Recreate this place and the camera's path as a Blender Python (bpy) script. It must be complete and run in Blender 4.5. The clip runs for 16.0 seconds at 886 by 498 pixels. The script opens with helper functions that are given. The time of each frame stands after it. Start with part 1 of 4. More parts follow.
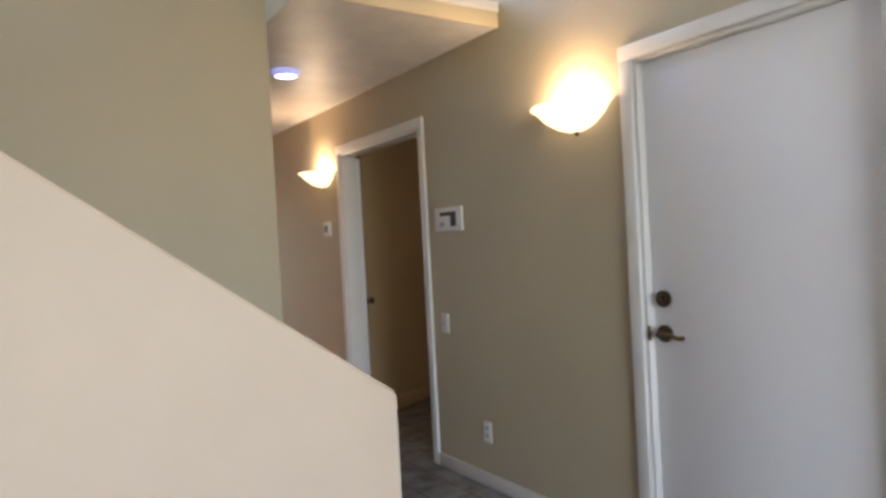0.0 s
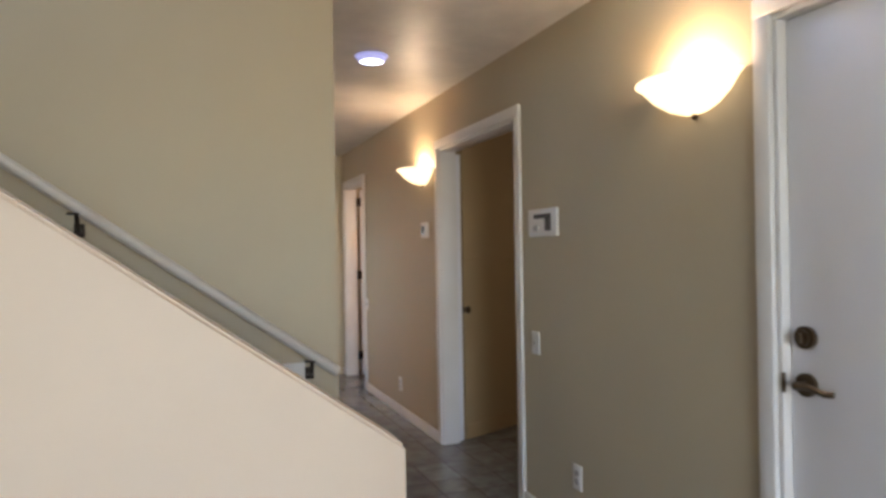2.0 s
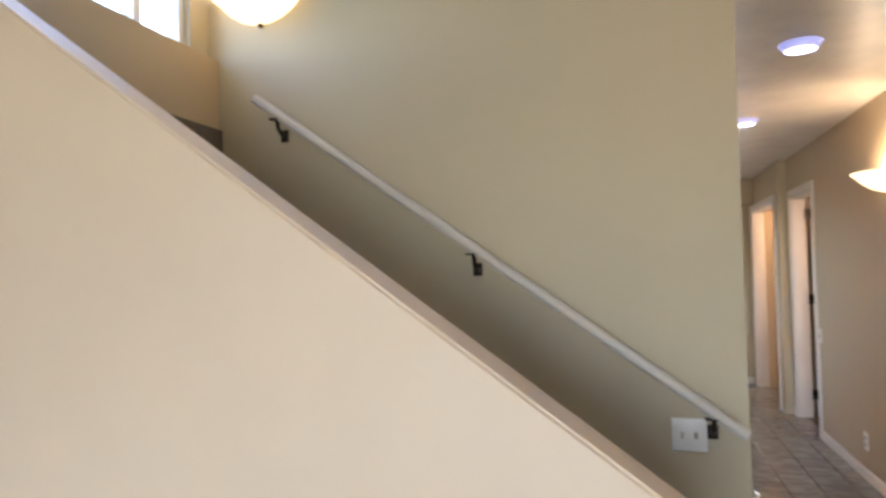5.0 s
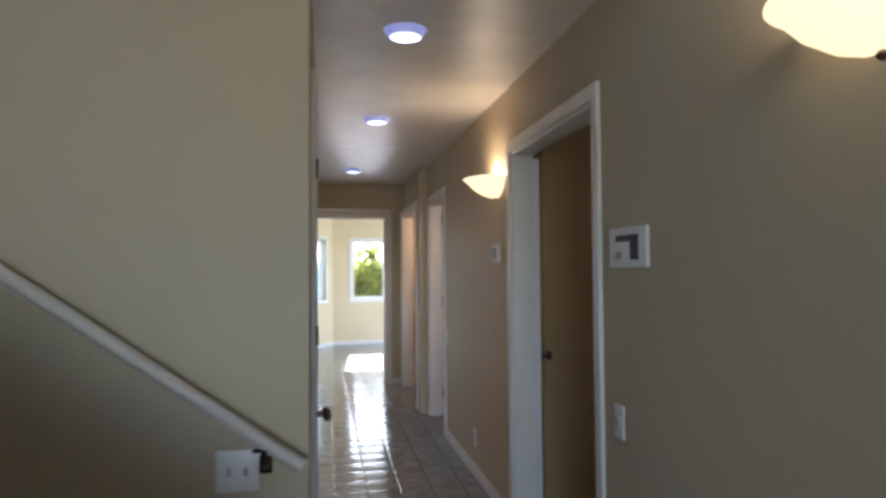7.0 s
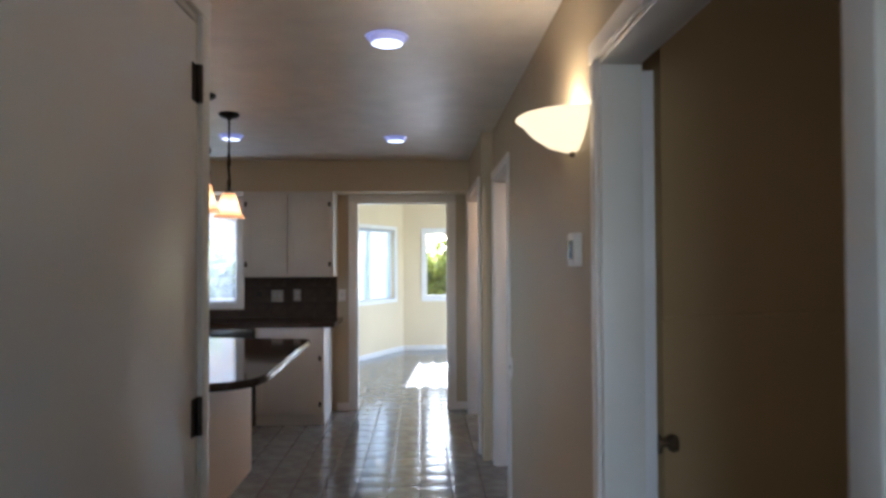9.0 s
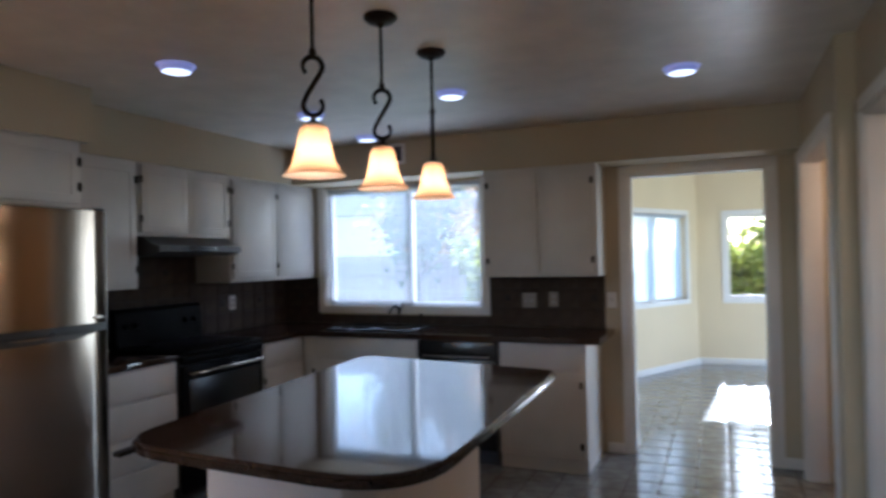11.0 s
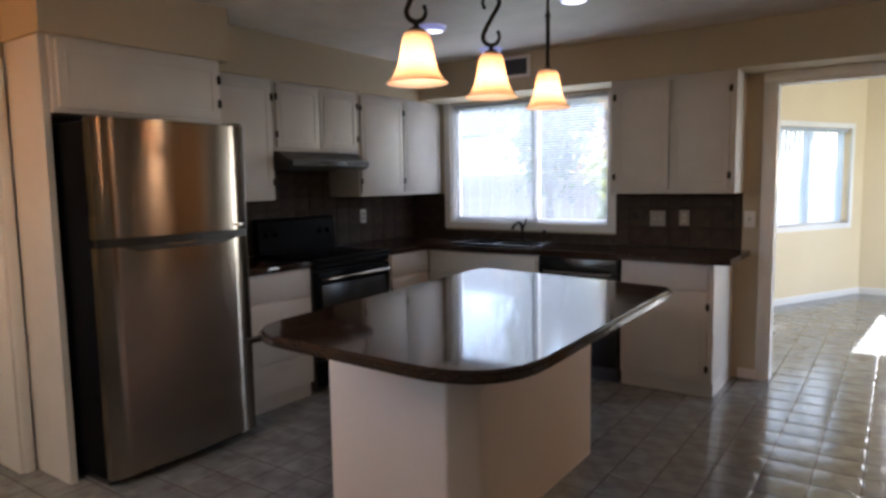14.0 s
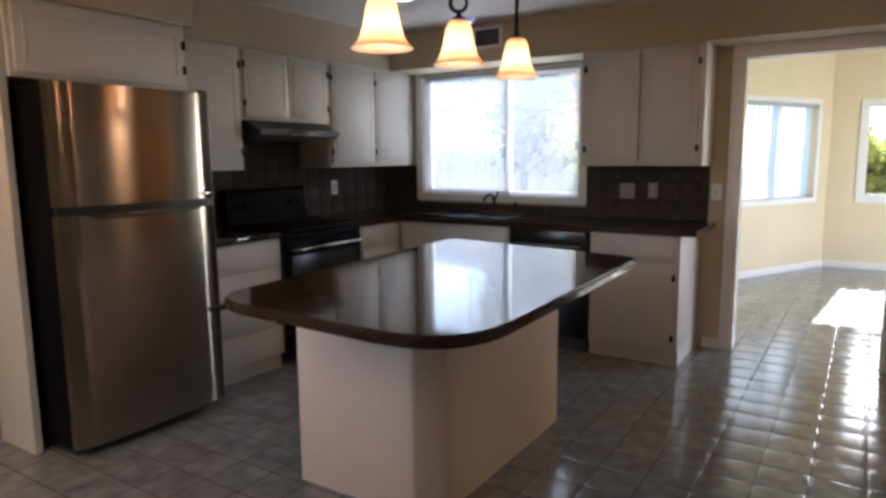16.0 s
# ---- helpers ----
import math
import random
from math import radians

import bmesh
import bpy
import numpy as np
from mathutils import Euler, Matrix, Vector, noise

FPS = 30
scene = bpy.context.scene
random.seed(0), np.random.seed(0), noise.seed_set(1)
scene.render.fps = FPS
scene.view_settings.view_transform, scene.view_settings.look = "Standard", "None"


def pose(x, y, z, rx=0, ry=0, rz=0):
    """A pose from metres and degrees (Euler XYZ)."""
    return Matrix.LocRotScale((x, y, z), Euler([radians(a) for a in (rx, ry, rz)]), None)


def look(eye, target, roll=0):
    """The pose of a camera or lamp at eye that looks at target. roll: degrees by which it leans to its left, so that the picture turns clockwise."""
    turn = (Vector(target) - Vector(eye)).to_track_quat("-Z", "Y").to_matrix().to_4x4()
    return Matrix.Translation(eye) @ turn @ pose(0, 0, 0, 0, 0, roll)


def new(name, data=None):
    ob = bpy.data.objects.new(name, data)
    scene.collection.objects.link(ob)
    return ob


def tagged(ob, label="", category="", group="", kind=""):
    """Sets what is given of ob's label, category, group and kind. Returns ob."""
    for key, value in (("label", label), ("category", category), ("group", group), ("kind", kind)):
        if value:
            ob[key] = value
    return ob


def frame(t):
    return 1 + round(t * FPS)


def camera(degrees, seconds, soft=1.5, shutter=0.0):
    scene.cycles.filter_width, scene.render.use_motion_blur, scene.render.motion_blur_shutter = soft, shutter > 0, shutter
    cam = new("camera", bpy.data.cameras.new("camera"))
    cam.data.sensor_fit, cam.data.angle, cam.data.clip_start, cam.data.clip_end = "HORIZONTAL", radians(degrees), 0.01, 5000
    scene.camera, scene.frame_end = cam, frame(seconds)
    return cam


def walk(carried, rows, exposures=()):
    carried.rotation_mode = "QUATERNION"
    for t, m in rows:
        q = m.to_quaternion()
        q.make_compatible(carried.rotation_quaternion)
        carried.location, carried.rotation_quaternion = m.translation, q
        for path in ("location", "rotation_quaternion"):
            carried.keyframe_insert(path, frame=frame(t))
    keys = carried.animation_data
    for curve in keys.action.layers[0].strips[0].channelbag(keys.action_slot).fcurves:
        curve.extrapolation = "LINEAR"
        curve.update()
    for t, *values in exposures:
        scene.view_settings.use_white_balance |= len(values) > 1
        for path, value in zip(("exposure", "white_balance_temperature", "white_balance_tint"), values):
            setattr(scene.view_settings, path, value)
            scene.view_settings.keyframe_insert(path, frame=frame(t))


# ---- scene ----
cam = camera(68.0, 16.0, 3.0, 0.4)
PATH = [
    (0, (-2.133, 0.081, 1.335), (-1.022, 1.744, 1.316), -3.0),
    (0.5, (-2.128, 0.109, 1.331), (-1.042, 1.788, 1.36), -2.9),
    (1, (-1.998, 0.195, 1.33), (-0.977, 1.915, 1.354), -2.2),
    (1.5, (-1.79, 0.29, 1.341), (-0.904, 2.083, 1.338), -0.6),
    (2, (-1.656, 0.373, 1.336), (-0.918, 2.232, 1.342), -0.9),
    (2.5, (-1.53, 0.485, 1.358), (-1.056, 2.428, 1.393), -0.8),
    (3, (-1.385, 0.587, 1.361), (-1.518, 2.582, 1.391), 1.4),
    (3.2, (-1.383, 0.592, 1.367), (-1.741, 2.557, 1.403), 0.6),
    (4.2, (-1.40, 0.60, 1.40), (-2.145, 2.454, 1.475), -1.2),
    (5.3, (-1.427, 0.604, 1.431), (-1.86, 2.555, 1.503), -1.1),
    (5.5, (-1.414, 0.59, 1.427), (-1.763, 2.557, 1.509), -0.8),
    (6, (-1.294, 0.62, 1.408), (-1.403, 2.614, 1.507), -0.5),
    (6.5, (-1.174, 0.817, 1.41), (-0.992, 2.807, 1.474), -1.0),
    (7, (-1.019, 1.125, 1.397), (-0.66, 3.091, 1.46), -0.4),
    (7.5, (-0.816, 1.465, 1.377), (-0.431, 3.427, 1.407), 1.4),
    (8, (-0.699, 1.887, 1.387), (-0.455, 3.872, 1.383), 0.9),
    (8.2, (-0.654, 2.066, 1.402), (-0.444, 4.055, 1.415), 0.4),
    (10.3, (-0.445, 3.687, 1.482), (-0.892, 5.636, 1.526), 0.8),
    (10.5, (-0.472, 3.852, 1.462), (-1.027, 5.774, 1.491), 0.7),
    (11, (-0.565, 4.212, 1.468), (-1.341, 6.055, 1.495), -1.2),
    (11.5, (-0.61, 4.454, 1.471), (-1.814, 6.051, 1.495), 1.3),
    (12, (-0.583, 4.536, 1.473), (-1.917, 6.026, 1.494), -0.2),
    (12.5, (-0.56, 4.554, 1.456), (-1.865, 6.071, 1.454), -0.3),
    (13, (-0.562, 4.541, 1.445), (-1.828, 6.087, 1.356), 0.6),
    (13.5, (-0.496, 4.375, 1.416), (-1.726, 5.943, 1.253), 0.1),
    (14, (-0.451, 4.254, 1.422), (-1.591, 5.885, 1.218), -0.9),
    (14.5, (-0.449, 4.257, 1.418), (-1.566, 5.905, 1.227), -0.9),
    (15, (-0.424, 4.247, 1.414), (-1.532, 5.9, 1.214), -0.8),
    (15.5, (-0.421, 4.255, 1.407), (-1.517, 5.912, 1.181), -0.3),
    (16, (-0.418, 4.267, 1.398), (-1.492, 5.93, 1.117), -0.5),
]
EXPOSURES = [(0.0, 3.6, 6000, 18), (2.0, 3.6, 6050, 18), (2.5, 3.52, 6200, 18), (3.0, 3.75, 6150, 18), (5.3, 3.8, 6050, 18), (6.0, 3.7, 6050, 18), (6.5, 3.3, 5800, 16), (7.2, 2.88, 5250, 13), (8.0, 3.2, 5180, 13), (10.5, 2.4, 4950, 10), (11.5, 2.7, 5050, 12), (12.5, 2.75, 5200, 13), (14.5, 2.8, 5700, 15), (16.0, 2.85, 5700, 15)]
walk(cam, [(t, look(eye, aim, roll)) for t, eye, aim, roll in PATH], EXPOSURES)

# ---- world, sun, large lights ----
world = bpy.data.worlds.new("sky")
scene.world = world
world.use_nodes = True
wn = world.node_tree.nodes
sky = wn.new("ShaderNodeTexSky")
sky.sky_type = 'NISHITA'
sky.sun_disc = False
sky.sun_elevation = radians(30)
sky.sun_rotation = radians(5)
world.node_tree.links.new(sky.outputs[0], wn["Background"].inputs[0])
wn["Background"].inputs[1].default_value = 0.15

sun_data = bpy.data.lights.new("sun", 'SUN')
sun_data.energy = 5.0
sun_data.angle = radians(0.6)
sun_data.color = (1.0, 0.93, 0.82)
sun_ob = new("sun", sun_data)
sun_ob.matrix_world = look((0.09, 1.0, 0.585), (0, 0, 0))


def area_light(name, eye, aim, w, h, watts, color=(0.82, 0.91, 1.0)):
    data = bpy.data.lights.new(name, 'AREA')
    data.shape, data.size, data.size_y, data.energy, data.color = 'RECTANGLE', w, h, watts, color
    ob = new(name, data)
    ob.matrix_world = look(eye, aim)
    return ob


def bulb_light(name, at, watts, color, radius=0.03):
    data = bpy.data.lights.new(name, 'POINT')
    data.energy, data.color, data.shadow_soft_size = watts, color, radius
    ob = new(name, data)
    ob.location = at
    return ob


# daylight of the living room's big windows, in their openings
area_light("living_window_light", (-1.55, -3.45, 1.25), (-1.7, 2.0, 1.0), 1.9, 1.3, 7.2, (1.0, 0.92, 0.82))
# added fill from behind, brightens the island front; no known window there
area_light("kitchen_south_fill", (-2.9, 4.43, 1.45), (-2.0, 7.0, 0.9), 1.5, 1.2, 0.1, (1.0, 0.85, 0.68))

# unseen area lamp added to brighten the family room from the east
area_light("family_room_fill", (1.86, 11.6, 1.1), (-1.5, 12.0, 0.9), 2.2, 1.9, 9.5, (1.0, 0.97, 0.92))
# fill lamp added inside the closed side room; its wall has no window
area_light("hall_room_fill", (0.75, 2.66, 1.5), (0.7, 4.5, 1.2), 0.8, 1.0, 0.35, (1.0, 0.85, 0.65))
bulb_light("bath_lamp", (0.6, 8.35, 2.0), 2.6, (1.0, 0.62, 0.34), 0.06)
# bare point light added out of view to warm the open door leaf
bulb_light("hall_door_fill", (0.4, 5.85, 2.1), 2.4, (1.0, 0.70, 0.48), 0.06)
bulb_light("dining_lamp", (-3.72, 4.72, 1.75), 1.6, (1.0, 0.34, 0.035), 0.06)

# ---- materials ----
CEIL = 2.41
K = 9.2      # kitchen window wall
L = -4.24    # kitchen side wall


def material(name, color, rough=0.5, metal=0.0, vary=0.06, scale=6.0, bump=0.05, fine=180.0, coat=0.0, spec=0.5, spread=0.0):
    m = bpy.data.materials.new(name)
    m.use_nodes = True
    nt = m.node_tree
    n, l = nt.nodes, nt.links
    b = n["Principled BSDF"]
    b.inputs["Roughness"].default_value = rough
    b.inputs["Metallic"].default_value = metal
    b.inputs["Coat Weight"].default_value = coat
    b.inputs["Specular IOR Level"].default_value = spec
    tc = n.new("ShaderNodeTexCoord")
    big = n.new("ShaderNodeTexNoise")
    big.inputs["Scale"].default_value = scale
    big.inputs["Detail"].default_value = 5
    l.new(tc.outputs["Object"], big.inputs["Vector"])
    ramp = n.new("ShaderNodeValToRGB")
    dark = [c * (1 - 2.2 * vary) for c in color]
    lite = [min(1, c * (1 + 1.2 * vary)) for c in color]
    ramp.color_ramp.elements[0].color = (*dark, 1)
    ramp.color_ramp.elements[1].color = (*lite, 1)
    ramp.color_ramp.elements[0].position, ramp.color_ramp.elements[1].position = 0.3, 0.7
    l.new(big.outputs["Fac"], ramp.inputs["Fac"])
    out = ramp.outputs["Color"]
    if spread:
        info = n.new("ShaderNodeObjectInfo")
        geo = n.new("ShaderNodeNewGeometry")
        add = n.new("ShaderNodeMath")
        add.operation = 'ADD'
        l.new(info.outputs["Random"], add.inputs[0])
        l.new(geo.outputs["Random Per Island"], add.inputs[1])
        rng = n.new("ShaderNodeMapRange")
        rng.inputs["From Max"].default_value = 2.0
        rng.inputs["To Min"].default_value, rng.inputs["To Max"].default_value = 1 - spread, 1 + spread
        l.new(add.outputs[0], rng.inputs["Value"])
        hsv = n.new("ShaderNodeHueSaturation")
        l.new(rng.outputs[0], hsv.inputs["Value"])
        l.new(out, hsv.inputs["Color"])
        out = hsv.outputs["Color"]
    l.new(out, b.inputs["Base Color"])
    small = n.new("ShaderNodeTexNoise")
    small.inputs["Scale"].default_value = fine
    small.inputs["Detail"].default_value = 3
    l.new(tc.outputs["Object"], small.inputs["Vector"])
    rr = n.new("ShaderNodeMapRange")
    rr.inputs["To Min"].default_value, rr.inputs["To Max"].default_value = max(0.02, rough - 0.07), min(1, rough + 0.07)
    l.new(big.outputs["Fac"], rr.inputs["Value"])
    l.new(rr.outputs[0], b.inputs["Roughness"])
    if bump:
        bp = n.new("ShaderNodeBump")
        bp.inputs["Strength"].default_value = bump
        bp.inputs["Distance"].default_value = 0.004
        l.new(small.outputs["Fac"], bp.inputs["Height"])
        l.new(bp.outputs["Normal"], b.inputs["Normal"])
    return m


def glowing(name, color, strength, base=(0.8, 0.8, 0.8)):
    m = material(name, base, 0.4, vary=0.02)
    b = m.node_tree.nodes["Principled BSDF"]
    b.inputs["Emission Color"].default_value = (*color, 1)
    b.inputs["Emission Strength"].default_value = strength
    return m


def clear_glass(name):
    m = bpy.data.materials.new(name)
    m.use_nodes = True
    n, l = m.node_tree.nodes, m.node_tree.links
    n.remove(n["Principled BSDF"])
    tr, gl, mix, fr = n.new("ShaderNodeBsdfTransparent"), n.new("ShaderNodeBsdfGlossy"), n.new("ShaderNodeMixShader"), n.new("ShaderNodeLayerWeight")
    fr.inputs["Blend"].default_value = 0.5
    pw = n.new("ShaderNodeMath")
    pw.operation, pw.inputs[1].default_value = 'POWER', 5.0
    l.new(fr.outputs["Facing"], pw.inputs[0])
    sm = n.new("ShaderNodeMapRange")
    sm.inputs["To Min"].default_value, sm.inputs["To Max"].default_value = 0.03, 0.9
    l.new(pw.outputs[0], sm.inputs[0])
    gl.inputs["Roughness"].default_value = 0.02
    tr.inputs["Color"].default_value = (0.95, 0.97, 0.97, 1)
    l.new(sm.outputs[0], mix.inputs[0])
    l.new(tr.outputs[0], mix.inputs[1])
    l.new(gl.outputs[0], mix.inputs[2])
    l.new(mix.outputs[0], n["Material Output"].inputs[0])
    return m


M_WALL = material("wall_paint", (0.475, 0.405, 0.28), 0.55, vary=0.025, scale=1.3, bump=0.12, fine=90)
M_CREAM = material("cream_wall_paint", (0.66, 0.55, 0.36), 0.6, vary=0.025, scale=1.3, bump=0.12, fine=90)
# beige wall taken down to tan, with warm dim light in the colour
M_TAN = material("warm_lit_tan_wall", (0.44, 0.32, 0.17), 0.55, vary=0.03, scale=1.5, bump=0.1, fine=90)
M_CEIL = material("ceiling_paint", (0.69, 0.65, 0.60), 0.42, vary=0.05, scale=5, bump=0.5, fine=22)
M_WHITE = material("white_gloss_paint", (0.72, 0.70, 0.67), 0.35, vary=0.025, scale=3, bump=0.03)
M_CAB = material("white_cabinet_paint", (0.57, 0.55, 0.52), 0.4, vary=0.03, scale=4, bump=0.04)
M_DOORP = material("white_door_paint", (0.78, 0.77, 0.79), 0.38, vary=0.02, scale=2, bump=0.04)
M_TILE = material("floor_tile", (0.215, 0.22, 0.222), 0.15, vary=0.16, scale=9, bump=0.14, fine=35, spread=0.16, spec=0.85)
M_GROUT = material("grout", (0.10, 0.092, 0.085), 0.14, vary=0.1, scale=14, bump=0.05)
M_STONE = material("dark_granite", (0.042, 0.024, 0.018), 0.06, vary=0.35, scale=160, bump=0.0, coat=0.15)
M_SGROUT = material("backsplash_grout", (0.035, 0.03, 0.027), 0.8, vary=0.1, scale=14, bump=0.2)
M_SPLASH = material("backsplash_tile", (0.062, 0.046, 0.037), 0.6, vary=0.16, scale=12, bump=0.15, fine=60, spread=0.2, spec=0.12)
M_STEEL = bpy.data.materials.new("brushed_steel")
M_STEEL.use_nodes = True
sn, sl = M_STEEL.node_tree.nodes, M_STEEL.node_tree.links
sb = sn["Principled BSDF"]
sb.inputs["Base Color"].default_value = (0.31, 0.268, 0.222, 1)
sb.inputs["Metallic"].default_value = 1.0
sb.inputs["Anisotropic"].default_value = 0.95
sb.inputs["Anisotropic Rotation"].default_value = 0.25
stc, smap, sno, srr, stan = sn.new("ShaderNodeTexCoord"), sn.new("ShaderNodeMapping"), sn.new("ShaderNodeTexNoise"), sn.new("ShaderNodeMapRange"), sn.new("ShaderNodeTangent")
smap.inputs["Scale"].default_value = (20, 3, 900)
sno.inputs["Scale"].default_value = 1.0
sl.new(stc.outputs["Object"], smap.inputs[0])
sl.new(smap.outputs[0], sno.inputs["Vector"])
srr.inputs["To Min"].default_value, srr.inputs["To Max"].default_value = 0.15, 0.2
sl.new(sno.outputs["Fac"], srr.inputs[0])
sl.new(srr.outputs[0], sb.inputs["Roughness"])
stan.direction_type, stan.axis = 'RADIAL', 'Z'
sl.new(stan.outputs[0], sb.inputs["Tangent"])
M_BLACK = material("black_enamel", (0.010, 0.010, 0.011), 0.25, vary=0.1, scale=5, bump=0.0)
M_STOVE = material("black_stove_enamel", (0.006, 0.006, 0.007), 0.3, vary=0.1, scale=5, bump=0.0, spec=0.03)
M_BLACKM = material("black_plastic", (0.018, 0.018, 0.02), 0.45, vary=0.1, scale=8, bump=0.05)
M_IRON = material("dark_bronze", (0.035, 0.028, 0.022), 0.42, 0.8, vary=0.15, scale=30, bump=0.05)
M_BRONZE = material("aged_bronze", (0.16, 0.12, 0.08), 0.35, 0.9, vary=0.1, scale=30, bump=0.03)
M_CHROME = material("nickel", (0.5, 0.48, 0.45), 0.22, 1.0, vary=0.04, scale=20, bump=0.0)
M_PLASTIC = material("white_plastic", (0.74, 0.72, 0.69), 0.35, vary=0.02, scale=10, bump=0.0)
M_CARPET = material("carpet", (0.28, 0.24, 0.19), 0.95, vary=0.1, scale=60, bump=0.6, fine=400)
M_RAIL = material("rail_paint", (0.58, 0.54, 0.49), 0.4, vary=0.04, scale=5, bump=0.05)
M_HALF = material("cream_half_wall_paint", (0.66, 0.53, 0.40), 0.5, vary=0.03, scale=2, bump=0.1, fine=90)
M_TOGGLE = material("grey_toggle", (0.40, 0.38, 0.36), 0.4, vary=0.03, bump=0.0)
M_GLASS = clear_glass("window_glass")
M_SHADE = glowing("lamp_glass", (1.0, 0.60, 0.32), 0.02, (0.74, 0.62, 0.50))
gn, gl = M_SHADE.node_tree.nodes, M_SHADE.node_tree.links
gt, gm = gn.new("ShaderNodeBsdfTranslucent"), gn.new("ShaderNodeMixShader")
gt.inputs["Color"].default_value = (0.93, 0.68, 0.47, 1)
gm.inputs[0].default_value = 0.6
gl.new(gn["Principled BSDF"].outputs[0], gm.inputs[1])
gl.new(gt.outputs[0], gm.inputs[2])
gl.new(gm.outputs[0], gn["Material Output"].inputs[0])
M_BULB = glowing("bulb", (1.0, 0.84, 0.62), 6.0)
M_SCONCE = glowing("sconce_glass", (1.0, 0.70, 0.34), 0.2, (0.8, 0.7, 0.5))
M_CAN = glowing("downlight_lens", (0.86, 0.88, 1.0), 0.28)
M_CANTRIM = glowing("downlight_trim", (0.42, 0.46, 1.0), 0.045, (0.62, 0.62, 0.75))
M_TAUPE = material("taupe_plastic", (0.30, 0.27, 0.24), 0.45, vary=0.03, scale=10, bump=0.0)
M_GRASS = material("grass", (0.09, 0.13, 0.04), 0.95, vary=0.25, scale=3, bump=0.6, fine=30)
M_FENCE = material("fence_wood", (0.40, 0.31, 0.27), 0.85, vary=0.15, scale=5, bump=0.3, spread=0.15)
def leafy(*a, **k):
    m = material(*a, **k)
    n, l = m.node_tree.nodes, m.node_tree.links
    b = n["Principled BSDF"]
    tr, mx = n.new("ShaderNodeBsdfTranslucent"), n.new("ShaderNodeMixShader")
    l.new(b.inputs["Base Color"].links[0].from_socket, tr.inputs["Color"])
    mx.inputs[0].default_value = 0.55
    l.new(b.outputs[0], mx.inputs[1])
    l.new(tr.outputs[0], mx.inputs[2])
    l.new(mx.outputs[0], n["Material Output"].inputs[0])
    return m


M_BLIND = leafy("blind_slat", (0.50, 0.54, 0.61), 0.45, vary=0.02, bump=0.0)
M_BLIND.node_tree.nodes["Mix Shader"].inputs[0].default_value = 0.12
M_LEAF3 = leafy("yellow_leaf", (0.34, 0.36, 0.07), 0.55, vary=0.3, scale=2, bump=0.0, spread=0.4)
M_LEAF = leafy("leaf", (0.15, 0.20, 0.05), 0.55, vary=0.3, scale=2, bump=0.0, spread=0.45)
M_LEAF2 = leafy("autumn_leaf", (0.45, 0.27, 0.09), 0.55, vary=0.3, scale=2, bump=0.0, spread=0.45)
M_BARK = material("bark", (0.12, 0.09, 0.06), 0.9, vary=0.25, scale=12, bump=0.8, fine=40)
M_SIDING = material("white_siding", (0.86, 0.86, 0.86), 0.7, vary=0.04, scale=2, bump=0.05)
M_ROOF = material("roof_shingle", (0.10, 0.09, 0.085), 0.9, vary=0.2, scale=12, bump=0.6)

# ---- mesh helpers ----


def box(bm, x0, x1, y0, y1, z0, z1, bevel=0.0, segs=2):
    vs = [bm.verts.new((x, y, z)) for z in (z0, z1) for y in (y0, y1) for x in (x0, x1)]
    fs = [bm.faces.new([vs[i] for i in q]) for q in ((0, 2, 3, 1), (4, 5, 7, 6), (0, 1, 5, 4), (2, 6, 7, 3), (0, 4, 6, 2), (1, 3, 7, 5))]
    if bevel:
        edges = list({e for f in fs for e in f.edges})
        bmesh.ops.bevel(bm, geom=edges, offset=bevel, segments=segs, affect='EDGES', profile=0.5)
    return bm


def boxes(*specs, bevel=0.0):
    bm = bmesh.new()
    for s in specs:
        box(bm, *s, bevel=bevel)
    return bm


def one(x0, x1, y0, y1, z0, z1, bevel=0.0, segs=2):
    return box(bmesh.new(), x0, x1, y0, y1, z0, z1, bevel, segs)


def lathe(bm, profile, at=(0, 0, 0), steps=32, sweep=360, start=0, cap=True):
    """Turns (radius, height) pairs about the z axis."""
    rings = []
    full = sweep == 360
    count = steps if full else steps + 1
    for r, z in profile:
        rings.append([bm.verts.new((at[0] + r * math.cos(radians(start + sweep * i / steps)), at[1] + r * math.sin(radians(start + sweep * i / steps)), at[2] + z)) for i in range(count)])
    for a, b in zip(rings, rings[1:]):
        for i in range(steps):
            j = (i + 1) % count
            bm.faces.new((a[i], a[j], b[j], b[i]))
    if cap and full:
        bm.faces.new(list(reversed(rings[0])))
        bm.faces.new(rings[-1])
    bmesh.ops.recalc_face_normals(bm, faces=bm.faces[:])
    return bm


def cyl(bm, p, q, r, steps=16, r2=None):
    """A capped rod from p to q."""
    p, q = Vector(p), Vector(q)
    d = q - p
    rot = d.to_track_quat('Z', 'Y').to_matrix().to_4x4()
    ret = bmesh.ops.create_cone(bm, cap_ends=True, segments=steps, radius1=r, radius2=r if r2 is None else r2, depth=d.length)
    bmesh.ops.transform(bm, matrix=Matrix.Translation((p + q) / 2) @ rot, verts=ret["verts"])
    return bm


